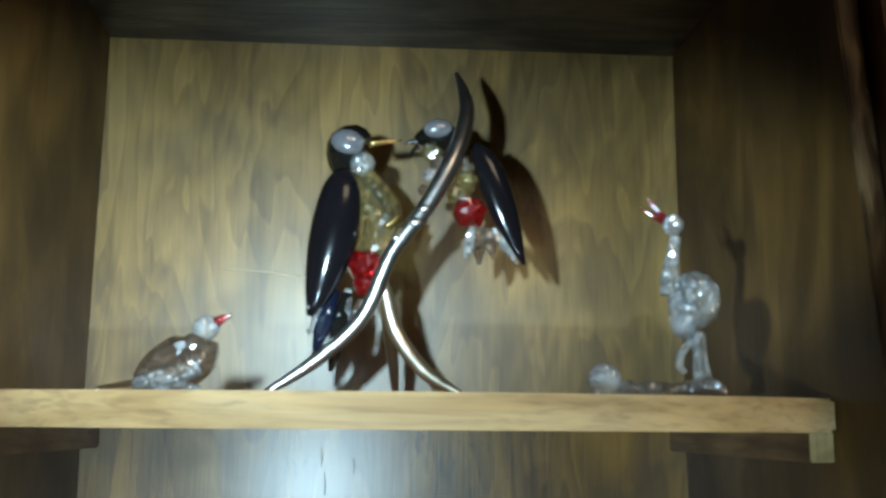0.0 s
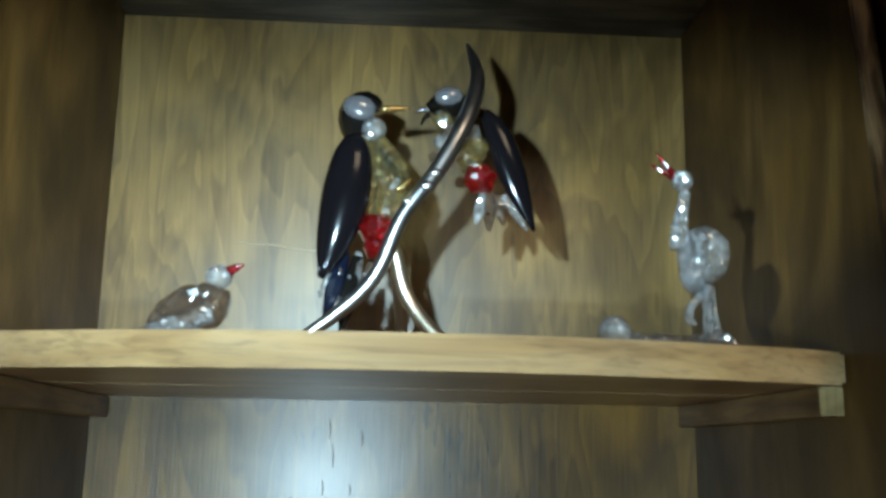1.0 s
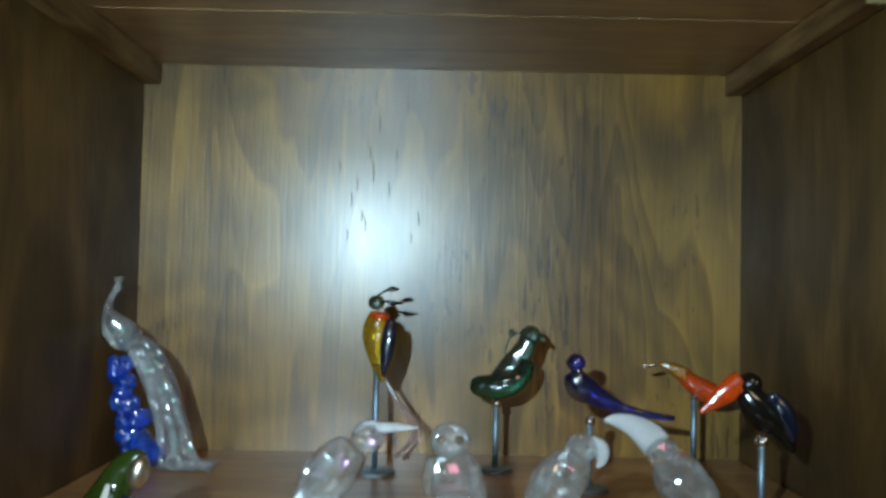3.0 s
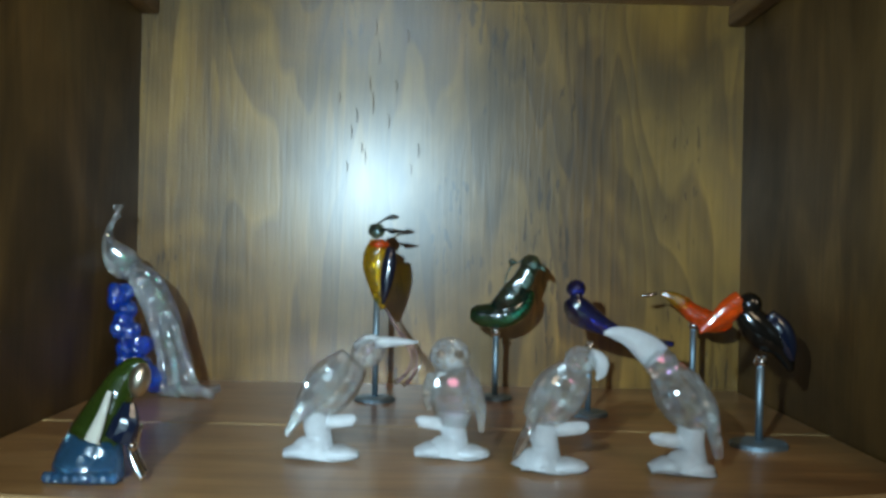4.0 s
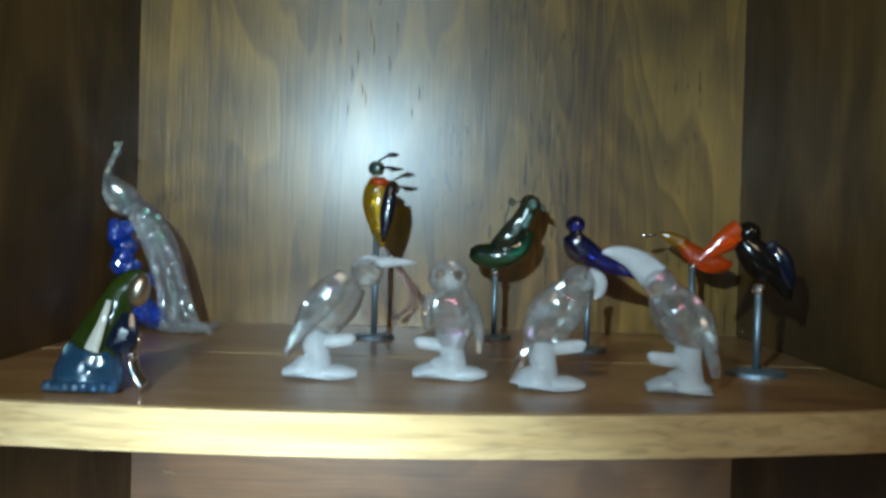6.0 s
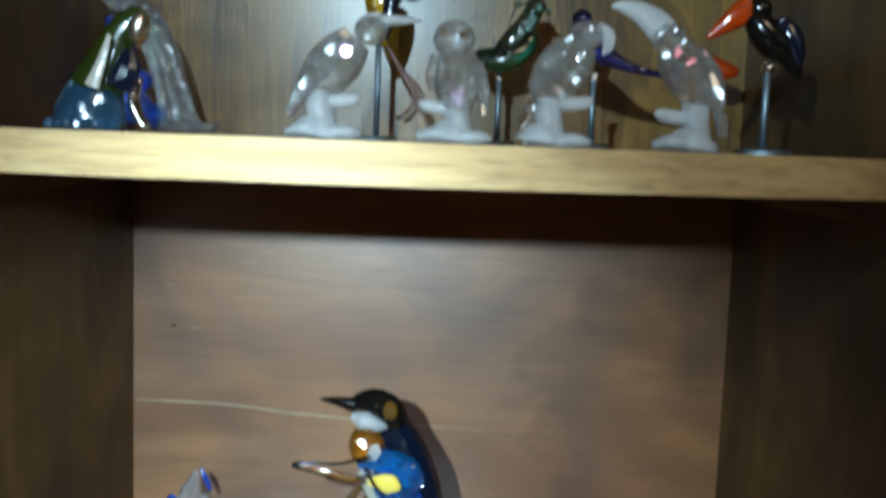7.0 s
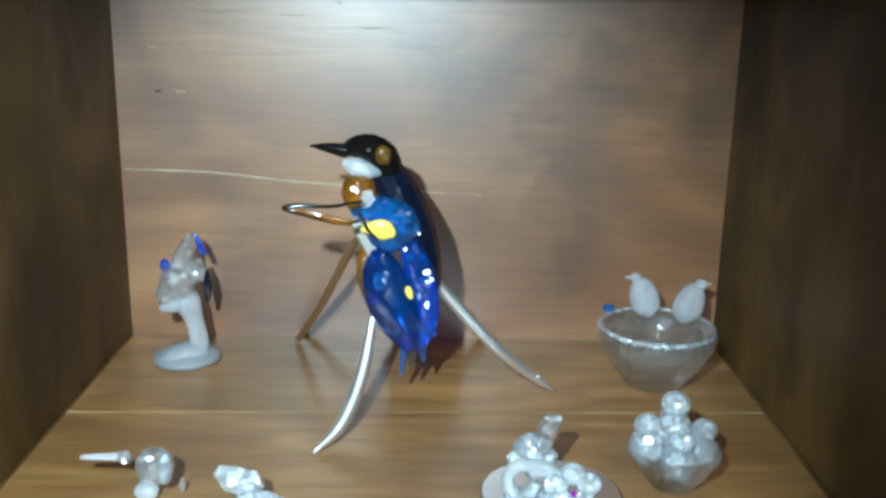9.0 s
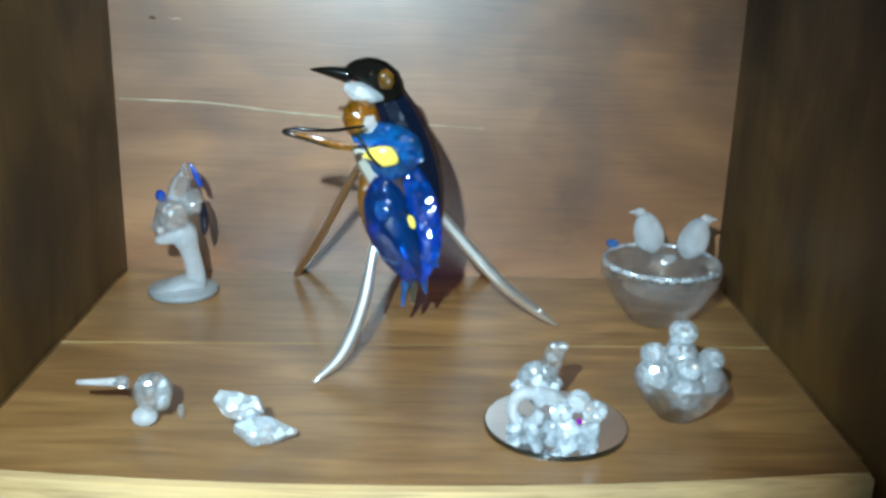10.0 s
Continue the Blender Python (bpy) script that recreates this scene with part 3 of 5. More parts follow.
part("wing", loft(flat_path(Yb - 0.001, [(0.0375, 0.6000, 0.003), (0.0440, 0.5895, 0.0066), (0.0500, 0.5730, 0.0074), (0.0560, 0.5565, 0.0052), (0.0622, 0.5400, 0.0009)], 0.5), 12, 3), M_JET, wp, "glossy black wing", True)
for x0, z0, x1, z1, r, mt in ((0.0375, 0.5585, 0.0335, 0.5425, 0.0030, M_CLEAR), (0.0405, 0.5585, 0.0400, 0.5395, 0.0034, M_SMOKE), (0.0440, 0.5575, 0.0475, 0.5425, 0.0030, M_SMOKE), (0.0470, 0.5575, 0.0590, 0.5405, 0.0022, M_CLEAR)):
    part("tail_feather", loft([(x0, Yb, z0, r * 0.6, r * 0.4), ((x0 + x1) / 2, Yb, (z0 + z1) / 2, r, r * 0.5), (x1, Yb, z1, r * 0.25, r * 0.2)], 8, 3), mt, wp)
part("crystal_dot", gem((0.0385, Yb - 0.005, 0.5470), (0.0016, 0.0016, 0.0012), 1), M_CHROME, wp)

# finch
Y = -0.175
fin = thing("finch_figurine", (-0.085, Y, Z1), "small smoky crystal finch with a red beak", "figurine")
part("body", loft(flat_path(Y, [(-0.1000, Z1 + 0.0045, 0.0035), (-0.0935, Z1 + 0.0085, 0.0080), (-0.0850, Z1 + 0.0115, 0.0108), (-0.0780, Z1 + 0.0160, 0.0094), (-0.0755, Z1 + 0.0215, 0.0060)], 0.85), 9, 2), M_SMOKE, fin, "smoky faceted body")
part("wing", loft(flat_path(Y - 0.007, [(-0.0960, Z1 + 0.0085, 0.002), (-0.0870, Z1 + 0.0140, 0.005), (-0.0795, Z1 + 0.0180, 0.0035)], 0.5), 8, 3), M_SMOKE, fin)
part("belly", loft(flat_path(Y - 0.005, [(-0.1005, Z1 + 0.0035, 0.002), (-0.0890, Z1 + 0.0065, 0.0048), (-0.0760, Z1 + 0.0110, 0.004)], 0.7), 8, 2), M_CLEAR, fin, "clear faceted belly")
hd = part("head", gem((-0.0750, Y, Z1 + 0.0256), (0.0054, 0.0052, 0.0052), 2), M_CLEAR, fin, "clear faceted head")
part("beak", loft(flat_path(Y - 0.001, [(-0.0715, Z1 + 0.0275, 0.0022), (-0.0680, Z1 + 0.0295, 0.0014), (-0.0655, Z1 + 0.0305, 0.0004)]), 8, 2), M_RED, hd, "red beak", True)
part("tail", loft([(-0.0985, Y, Z1 + 0.0045, 0.0016, 0.004), (-0.1080, Y, Z1 + 0.003, 0.0012, 0.003), (-0.1150, Y, Z1 + 0.0022, 0.0006, 0.002)], 8, 2), M_SMOKE, fin)
for i in range(9):
    a = i * 0.7
    part("facet_stone", gem((-0.098 + 0.0027 * i, Y - 0.007 - 0.001 * math.sin(a), Z1 + 0.0026 + 0.001 * math.sin(a * 2)), 0.0021, 1), M_CLEAR, fin)
part("tail_bead", gem((-0.1148, Y - 0.001, Z1 + 0.0012), 0.0012, 1), M_CLEAR, fin)

# stork
Y = -0.18
st = thing("stork_figurine", (0.115, Y, Z1), "clear crystal stork with open red beak on a rocky base", "figurine")
part("base", loft([(0.1270, Y, Z1 + 0.003, 0.003, 0.006), (0.1200, Y, Z1 + 0.0042, 0.0045, 0.009), (0.1090, Y, Z1 + 0.0030, 0.0030, 0.006), (0.1010, Y, Z1 + 0.0032, 0.0034, 0.005), (0.0930, Y, Z1 + 0.0032, 0.0032, 0.005), (0.0865, Y, Z1 + 0.0030, 0.002, 0.004)], 9, 2), M_CLEAR, st, "rough clear crystal base")
part("ball", gem((0.0805, Y, Z1 + 0.0068), 0.0068, 2), M_CLEAR, st, "faceted crystal ball")
part("chip", gem((0.0890, Y - 0.001, Z1 + 0.0040), (0.0042, 0.004, 0.0036), 1), M_CLEAR, st)
part("chip", gem((0.0985, Y - 0.001, Z1 + 0.0036), (0.0044, 0.004, 0.0034), 1), M_CLEAR, st)
part("leg", loft(flat_path(Y, [(0.1215, Z1 + 0.004, 0.0034), (0.1200, Z1 + 0.015, 0.0022), (0.1190, Z1 + 0.026, 0.0026)]), 8, 2), M_CLEAR, st)
part("leg", loft(flat_path(Y - 0.003, [(0.1170, Z1 + 0.003, 0.0025), (0.1168, Z1 + 0.016, 0.0018), (0.1170, Z1 + 0.026, 0.0024)]), 8, 2), M_CLEAR, st)
part("raised_leg", loft(flat_path(Y - 0.004, [(0.1118, Z1 + 0.0100, 0.0010), (0.1092, Z1 + 0.0125, 0.0018), (0.1105, Z1 + 0.0175, 0.0016), (0.1150, Z1 + 0.0225, 0.0018)]), 8, 3), M_CLEAR, st)
part("body", gem((0.1172, Y, Z1 + 0.0385), (0.0108, 0.0105, 0.0125), 2, None, (20, 12, 40)), M_CLEAR, st, "large faceted crystal body")
part("belly", gem((0.1125, Y - 0.002, Z1 + 0.0310), (0.0058, 0.007, 0.0085), 2), M_CLEAR, st)
part("neck", loft(flat_path(Y, [(0.1078, Z1 + 0.0410, 0.0042), (0.1078, Z1 + 0.0490, 0.0036), (0.1095, Z1 + 0.0575, 0.0026), (0.1108, Z1 + 0.0645, 0.0024)]), 9, 2), M_CLEAR, st)
hd = part("head", gem((0.1098, Y, Z1 + 0.0695), (0.0046, 0.0042, 0.0046), 2), M_CLEAR, st)
part("beak", loft(flat_path(Y, [(0.1070, Z1 + 0.0715, 0.0016), (0.1025, Z1 + 0.0765, 0.0010), (0.0990, Z1 + 0.0815, 0.0002)]), 8, 2), M_RED, hd, "red upper beak", True)
part("beak", loft(flat_path(Y, [(0.1065, Z1 + 0.0705, 0.0015), (0.1010, Z1 + 0.0735, 0.0009), (0.0960, Z1 + 0.0765, 0.0002)]), 8, 2), M_RED, hd, "red lower beak", True)
for i in range(7):
    part("chip", gem((0.1130 + 0.002 * i, Y - 0.006, Z1 + 0.0026 + 0.0012 * (i % 3)), 0.0024, 1), M_CLEAR, st)


# ---- middle compartment ----
def stump(x0, x1, xt, y, top, arm, parent):
    """Frosted tree stump with a flat foot and one broken arm."""
    mid = (x0 + x1) / 2
    bm = loft([(x0, y, Z2 + 0.0022, 0.0016, 0.004), (x0 + 0.006, y, Z2 + 0.0034, 0.0030, 0.0075), (mid - 0.001, y + 0.001, Z2 + 0.0026, 0.0026, 0.0065), (x1 - 0.0055, y - 0.001, Z2 + 0.0028, 0.0028, 0.007), (x1, y, Z2 + 0.0024, 0.0014, 0.003)], 14, 4)
    loft([(xt - 0.001, y, Z2 + 0.0015, 0.0108, 0.008), (xt - 0.0005, y, Z2 + 0.0048, 0.0078, 0.0065), (xt + 0.0004, y, Z2 + 0.0085, 0.0048, 0.0046), (xt - 0.0003, y, Z2 + 0.0125, 0.0050, 0.0048), (xt, y, top, 0.0048, 0.005)], 14, 4, bm)
    loft([(xt, y, arm[1] - 0.0008, 0.0028, 0.0028), ((xt + arm[0]) / 2, y - 0.001, arm[1] - 0.0004, 0.0025, 0.0026), (arm[0] + (xt - arm[0]) * 0.10, y - 0.001, arm[1] + 0.0003, 0.0021, 0.0021), (arm[0], y - 0.001, arm[1], 0.0006, 0.0006)], 12, 3, bm)
    return part("stump", bm, M_FROST, parent, "frosted crystal tree stump", True)


Y = -0.182
b = pecker = thing("woodpecker_figurine", (-0.0465, Y, Z2), "clear crystal long-beaked bird on a frosted stump", "figurine", "crystal birds on frosted stumps")
stump(-0.0593, -0.0330, -0.0475, Y, Z2 + 0.0185, (-0.0335, 0.2585), b)
part("body", loft(flat_path(Y, [(-0.0530, 0.2610, 0.0045), (-0.0470, 0.2665, 0.0085), (-0.0405, 0.2735, 0.0092), (-0.0350, 0.2800, 0.0060)], 0.85), 10, 2), M_BIRD, b)
part("wing", loft(flat_path(Y - 0.006, [(-0.0580, 0.2545, 0.0008), (-0.0525, 0.2625, 0.0028), (-0.0440, 0.2725, 0.0042), (-0.0375, 0.2790, 0.002)], 0.5), 8, 3), M_BIRD, b)
part("tail", loft(flat_path(Y + 0.002, [(-0.0590, 0.2520, 0.0012), (-0.0555, 0.2585, 0.0022), (-0.0500, 0.2650, 0.002)], 0.6), 8, 2), M_BIRD, b)
hd = part("head", gem((-0.0300, Y, 0.2832), (0.0062, 0.0058, 0.0055), 2), M_BIRD, b)
part("beak", loft(flat_path(Y, [(-0.0275, 0.2866, 0.0022), (-0.0205, 0.2871, 0.0017), (-0.0121, 0.2871, 0.0004)]), 10, 3), M_FROST, hd, "frosted pointed beak", True)
part("crest", loft(flat_path(Y, [(-0.0345, 0.2850, 0.0012), (-0.0305, 0.2878, 0.0016), (-0.0262, 0.2880, 0.0012)]), 8, 2), M_FROST, hd, "", True)

Y = -0.176
b = owl = thing("owl_figurine", (0.0035, Y, Z2), "clear crystal owl with big eyes on a frosted stump", "figurine", "crystal birds on frosted stumps")
stump(-0.0100, 0.0167, 0.0040, Y, Z2 + 0.0175, (-0.0098, 0.2575), b)
part("body", loft(flat_path(Y, [(0.0040, 0.2555, 0.0050), (0.0040, 0.2640, 0.0086), (0.0038, 0.2715, 0.0088), (0.0030, 0.2770, 0.0066)], 0.9), 10, 2), M_BIRD, b)
part("wing", loft(flat_path(Y - 0.003, [(0.0142, 0.2545, 0.0009), (0.0135, 0.2640, 0.0024), (0.0105, 0.2735, 0.0024)], 0.8), 8, 3), M_BIRD, b)
part("wing", loft(flat_path(Y - 0.003, [(-0.0050, 0.2625, 0.001), (-0.0055, 0.2690, 0.0022), (-0.0038, 0.2755, 0.002)], 0.8), 8, 3), M_BIRD, b)
hd = part("head", gem((0.0022, Y, 0.2818), (0.0078, 0.0066, 0.0070), 2), M_CLEAR, b, "round faceted head")
for s in (-1, 1):
    part("eye", gem((0.0022 + s * 0.0033, Y - 0.0058, 0.2830), (0.0017, 0.0012, 0.0017), 2), M_SMOKE, hd, "dark eye stone", True)

Y = -0.197
b = parrot = thing("parrot_figurine", (0.038, Y, Z2), "clear crystal parrot with frosted hooked beak on a stump", "figurine", "crystal birds on frosted stumps")
stump(0.0265, 0.0494, 0.0350, Y, Z2 + 0.017, (0.0500, 0.2598), b)
part("body", loft(flat_path(Y, [(0.0305, 0.2615, 0.0045), (0.0355, 0.2668, 0.0085), (0.0415, 0.2738, 0.0092), (0.0450, 0.2800, 0.0062)], 0.85), 10, 2), M_BIRD, b)
part("wing", loft(flat_path(Y - 0.006, [(0.0290, 0.2600, 0.0012), (0.0320, 0.2700, 0.0030), (0.0385, 0.2800, 0.0024)], 0.5), 8, 3), M_BIRD, b)
part("tail", loft(flat_path(Y, [(0.0245, 0.2478, 0.0009), (0.0272, 0.2540, 0.0020), (0.0315, 0.2625, 0.0022)], 0.6), 8, 2), M_SMOKE, b)
hd = part("head", gem((0.0470, Y, 0.2830), (0.0060, 0.0056, 0.0053), 2), M_BIRD, b)
part("beak", loft(flat_path(Y, [(0.0500, 0.2855, 0.0022), (0.0538, 0.2830, 0.0030), (0.0542, 0.2790, 0.0020), (0.0525, 0.2765, 0.0005)], 0.8), 10, 3), M_FROST, hd, "frosted hooked beak", True)
part("eye", gem((0.0482, Y - 0.0055, 0.2842), 0.0008, 1), M_SMOKE, hd)

b = toucan = thing("toucan_figurine", (0.0855, Y, Z2), "clear crystal toucan with large frosted beak on a stump", "figurine", "crystal birds on frosted stumps")
stump(0.0747, 0.0963, 0.0890, Y, Z2 + 0.0165, (0.0745, 0.2565), b)
part("body", loft(flat_path(Y, [(0.0945, 0.2610, 0.0040), (0.0895, 0.2665, 0.0082), (0.0840, 0.2735, 0.0090), (0.0795, 0.2800, 0.0062)], 0.85), 10, 2), M_BIRD, b)
part("wing", loft(flat_path(Y - 0.005, [(0.0968, 0.2600, 0.0012), (0.0935, 0.2695, 0.0030), (0.0870, 0.2790, 0.0022)], 0.5), 8, 3), M_BIRD, b)
part("tail", loft(flat_path(Y, [(0.0990, 0.2500, 0.0016), (0.0978, 0.2560, 0.0024), (0.0950, 0.2635, 0.002)], 0.6), 8, 2), M_BIRD, b)
hd = part("head", gem((0.0778, Y, 0.2828), (0.0062, 0.0056, 0.0056), 2), M_BIRD, b)
part("beak", loft(flat_path(Y, [(0.0765, 0.2845, 0.0054), (0.0728, 0.2880, 0.0050), (0.0672, 0.2915, 0.0036), (0.0615, 0.2930, 0.0022), (0.0578, 0.2928, 0.0006)], 0.55), 12, 4), M_FROST, hd, "large frosted beak", True)
part("eye", gem((0.0790, Y - 0.0054, 0.2850), 0.0011, 1), M_PINK, hd)


def stand(x, y, top, r, parent):
    """Round steel foot with a thin upright pole."""
    s = part("foot", lathe(x, y, [(0, Z2), (r, Z2), (r, Z2 + 0.0014), (r * 0.94, Z2 + 0.0020), (0.0024, Z2 + 0.0024), (0, Z2 + 0.0024)], 36), M_POLE, parent, "round grey-blue steel foot")
    part("pole", lathe(x, y, [(0, Z2 + 0.002), (0.0015, Z2 + 0.002), (0.0015, top), (0, top)], 14), M_POLE, parent, "thin grey-blue steel pole", True)
    part("bead", gem((x, y, top + 0.0006), (0.0027, 0.0027, 0.0022), 2), M_CHROME, parent, "chrome bead", True)
    return s


# golden bird with plumed tail
Y = -0.060
b = thing("bird_of_paradise_figurine", (-0.031, Y, Z2), "amber and black glass bird with wire tail on steel pole", "figurine", "glass birds on poles")
stand(-0.0310, Y, 0.2965, 0.0102, b)
part("body", loft(flat_path(Y, [(-0.0280, 0.2900, 0.0018), (-0.0300, 0.3000, 0.0045), (-0.0315, 0.3110, 0.0068), (-0.0312, 0.3185, 0.0066), (-0.0312, 0.3250, 0.0036)], 0.9), 12, 4), M_YELLOW, b, "yellow amber glass body", True)
part("shoulder", gem((-0.0300, Y - 0.0005, 0.3222), (0.0054, 0.0052, 0.0026), 2), M_ORANGE, b, "amber glass shoulder", True)
part("wing", loft(flat_path(Y - 0.0045, [(-0.0242, 0.3210, 0.002), (-0.0250, 0.3130, 0.0038), (-0.0262, 0.3030, 0.0032), (-0.0275, 0.2925, 0.0008)], 0.6), 10, 4), M_NAVY, b, "dark blue wing", True)
part("wing_rim", loft(flat_path(Y - 0.004, [(-0.0228, 0.3190, 0.0008), (-0.0222, 0.3120, 0.001), (-0.0236, 0.3030, 0.0008)]), 8, 3), M_GREEN, b, "", True)
hd = part("head", gem((-0.0318, Y, 0.3292), (0.0044, 0.0042, 0.0040), 2), M_TEALG, b, "dark glass head", True)
for z0, x1, z1 in ((0.3330, -0.0205, 0.3362), (0.3292, -0.0183, 0.3292)):
    part("crest", loft([(-0.0310, Y, z0, 0.0005, 0.0005), (-0.0270, Y - 0.001, (z0 + z1) / 2 + 0.0008, 0.0006, 0.0006), (-0.0240, Y - 0.001, z1, 0.0013, 0.001), (x1, Y - 0.001, z1, 0.0004, 0.0004)], 8, 4), M_BLACK, hd, "leaf-tipped dark crest", True)
for i in range(4):
    o = 0.0018 * i
    part("tail_wire", loft([(-0.0270, Y, 0.2910, 0.0006, 0.0006), (-0.0190 - o * 0.3, Y - 0.002, 0.2800, 0.0006, 0.0006), (-0.0098 - o * 0.6, Y - 0.005, 0.2700 - o * 0.4, 0.0006, 0.0006), (-0.0085 - o * 1.1, Y - 0.009, 0.2625 - o * 0.3, 0.0006, 0.0006), (-0.0165 - o * 1.2 + 0.004 * (i % 2), Y - 0.012, 0.2535 + o * 0.3, 0.0011, 0.0011)], 8, 5), M_PINK if i % 2 else M_SMOKE, b, "curved glass tail plume", True)

# green quail
Y = -0.047
b = thing("quail_figurine", (0.030, Y, Z2), "dark green glass bird on a grey steel pole", "figurine", "glass birds on poles")
stand(0.0300, Y, 0.2775, 0.0090, b)
part("body", loft(flat_path(Y, [(0.0165, 0.2880, 0.0024), (0.0195, 0.2876, 0.0050), (0.0270, 0.2868, 0.0066), (0.0360, 0.2885, 0.0072), (0.0430, 0.2940, 0.0060), (0.0460, 0.3010, 0.0040)], 0.9), 12, 4), M_TEAL, b, "green glass body", True)
part("back", loft(flat_path(Y - 0.003, [(0.0285, 0.2915, 0.0030), (0.0360, 0.2965, 0.0062), (0.0425, 0.3045, 0.0056), (0.0462, 0.3125, 0.0046)], 0.8), 12, 4), M_TEALG, b, "grey-green glass neck and back", True)
hd = part("head", gem((0.0470, Y, 0.3140), (0.0056, 0.0048, 0.0050), 2), M_TEALG, b, "grey-green glass head", True)
part("beak", loft(flat_path(Y, [(0.0500, 0.3135, 0.0018), (0.0532, 0.3122, 0.0014), (0.0545, 0.3100, 0.0005)]), 8, 3), M_TEALG, hd, "", True)
part("crest", gem((0.0375, Y - 0.001, 0.3148), 0.0020, 2), M_TEALG, hd, "round glass crest bead", True)
part("crest_wire", loft(flat_path(Y - 0.001, [(0.0350, 0.2990, 0.0004), (0.0342, 0.3050, 0.0004), (0.0372, 0.3130, 0.0005), (0.0440, 0.3160, 0.0005)]), 6, 4), M_TEALG, b, "", True)

# blue songbird
Y = -0.091
b = thing("songbird_figurine", (0.071, Y, Z2), "violet-blue glass songbird with long tail on pole", "figurine", "glass birds on poles")
stand(0.0712, Y, 0.2755, 0.0095, b)
part("body", loft(flat_path(Y, [(0.0612, 0.2990, 0.0030), (0.0635, 0.2965, 0.0052), (0.0690, 0.2915, 0.0060), (0.0760, 0.2870, 0.0048), (0.0870, 0.2825, 0.0026), (0.0980, 0.2800, 0.0018), (0.1110, 0.2782, 0.0013)], 0.9), 12, 4), M_VIOLET, b, "violet-blue glass body and tail", True)
part("belly", loft(flat_path(Y - 0.001, [(0.0605, 0.2960, 0.0022), (0.0640, 0.2905, 0.0036), (0.0700, 0.2870, 0.0030)], 0.8), 10, 3), M_SMOKE, b, "", True)
hd = part("head", gem((0.0645, Y, 0.3035), (0.0048, 0.0046, 0.0044), 2), M_VIOLET, b, "", True)
part("beak", loft(flat_path(Y - 0.004, [(0.0650, 0.3010, 0.0010), (0.0652, 0.2988, 0.0003)]), 6, 2), M_CHROME, hd, "", True)
for s in (0, 1):
    part("foot_bead", gem((0.0705 + 0.0016 * s, Y - 0.002, 0.2782), 0.0012, 2), M_CHROME, b, "", True)

# yellow and orange bird
Y = -0.050
b = thing("flame_bird_figurine", (0.1300, Y, Z2), "yellow and orange glass bird on a steel pole", "figurine", "glass birds on poles")
stand(0.1310, Y, 0.2835, 0.0090, b)
part("body", loft(flat_path(Y, [(0.1138, 0.3005, 0.0010), (0.1200, 0.2985, 0.0030), (0.1270, 0.2945, 0.0042)], 0.9), 12, 4), M_YELLOW, b, "yellow glass tail", True)
part("breast", loft(flat_path(Y, [(0.1245, 0.2962, 0.0034), (0.1310, 0.2905, 0.0050), (0.1400, 0.2862, 0.0056), (0.1480, 0.2855, 0.0036), (0.1510, 0.2870, 0.0010)], 0.9), 12, 4), M_ORANGE, b, "orange-red glass body", True)
part("tail_tip", loft(flat_path(Y, [(0.1040, 0.2990, 0.0003), (0.1075, 0.2992, 0.0010), (0.1120, 0.3003, 0.0006)]), 8, 3), M_CHROME, b, "clear glass tail tip", True)

# black toucan
Y = -0.157
b = thing("black_toucan_figurine", (0.1295, Y, Z2), "black glass toucan with orange beak on a steel pole", "figurine", "glass birds on poles")
stand(0.1300, Y, 0.2775, 0.0115, b)
part("body", loft(flat_path(Y, [(0.1222, 0.2990, 0.0040), (0.1260, 0.2945, 0.0062), (0.1310, 0.2895, 0.0072), (0.1370, 0.2855, 0.0060), (0.1405, 0.2800, 0.0036), (0.1425, 0.2745, 0.0012)], 0.9), 12, 4), M_BLACK, b, "black glass body", True)
hd = part("head", gem((0.1250, Y, 0.3012), (0.0052, 0.0050, 0.0050), 2), M_BLACK, b, "black glass head", True)
part("eye", gem((0.1262, Y - 0.0046, 0.3022), 0.0008, 1), M_CHROME, hd, "", True)
part("beak", loft(flat_path(Y, [(0.1220, 0.3020, 0.0052), (0.1180, 0.2995, 0.0050), (0.1130, 0.2955, 0.0038), (0.1085, 0.2920, 0.0022), (0.1052, 0.2893, 0.0006)], 0.6), 12, 4), M_ORANGE, hd, "large glossy orange beak", True)
part("wing", loft(flat_path(Y - 0.004, [(0.1320, 0.2980, 0.0018), (0.1370, 0.2920, 0.0040), (0.1400, 0.2850, 0.0034), (0.1415, 0.2790, 0.0008)], 0.5), 10, 4), M_NAVY, b, "dark translucent wing", True)
for s in (0, 1):
    part("foot_bead", gem((0.1290 + 0.0022 * s, Y - 0.001, 0.2800), 0.0013, 2), M_CHROME, b, "", True)

# tall peacock
Y = -0.056
b = thing("peacock_figurine", (-0.135, Y, Z2), "tall clear glass peacock with cobalt blue plumage", "figurine")
part("neck", loft(flat_path(Y, [(-0.1640, 0.3330, 0.0012), (-0.1665, 0.3285, 0.0016), (-0.1672, 0.3220, 0.0032), (-0.1640, 0.3150, 0.0070), (-0.1590, 0.3100, 0.0082), (-0.1530, 0.3070, 0.0060)], 0.8), 12, 4), M_PURE, b, "clear glass neck and breast", True)
hd = part("head", gem((-0.1632, Y, 0.3340), (0.0022, 0.0020, 0.0018), 2), M_PURE, b, "", True)
for s in (-1, 0, 1):
    part("crest", loft(flat_path(Y, [(-0.1630, 0.3350, 0.0004), (-0.1628 + 0.0014 * s, 0.3378, 0.0005), (-0.1625 + 0.002 * s, 0.3395, 0.0009)]), 6, 2), M_PURE, hd, "", True)
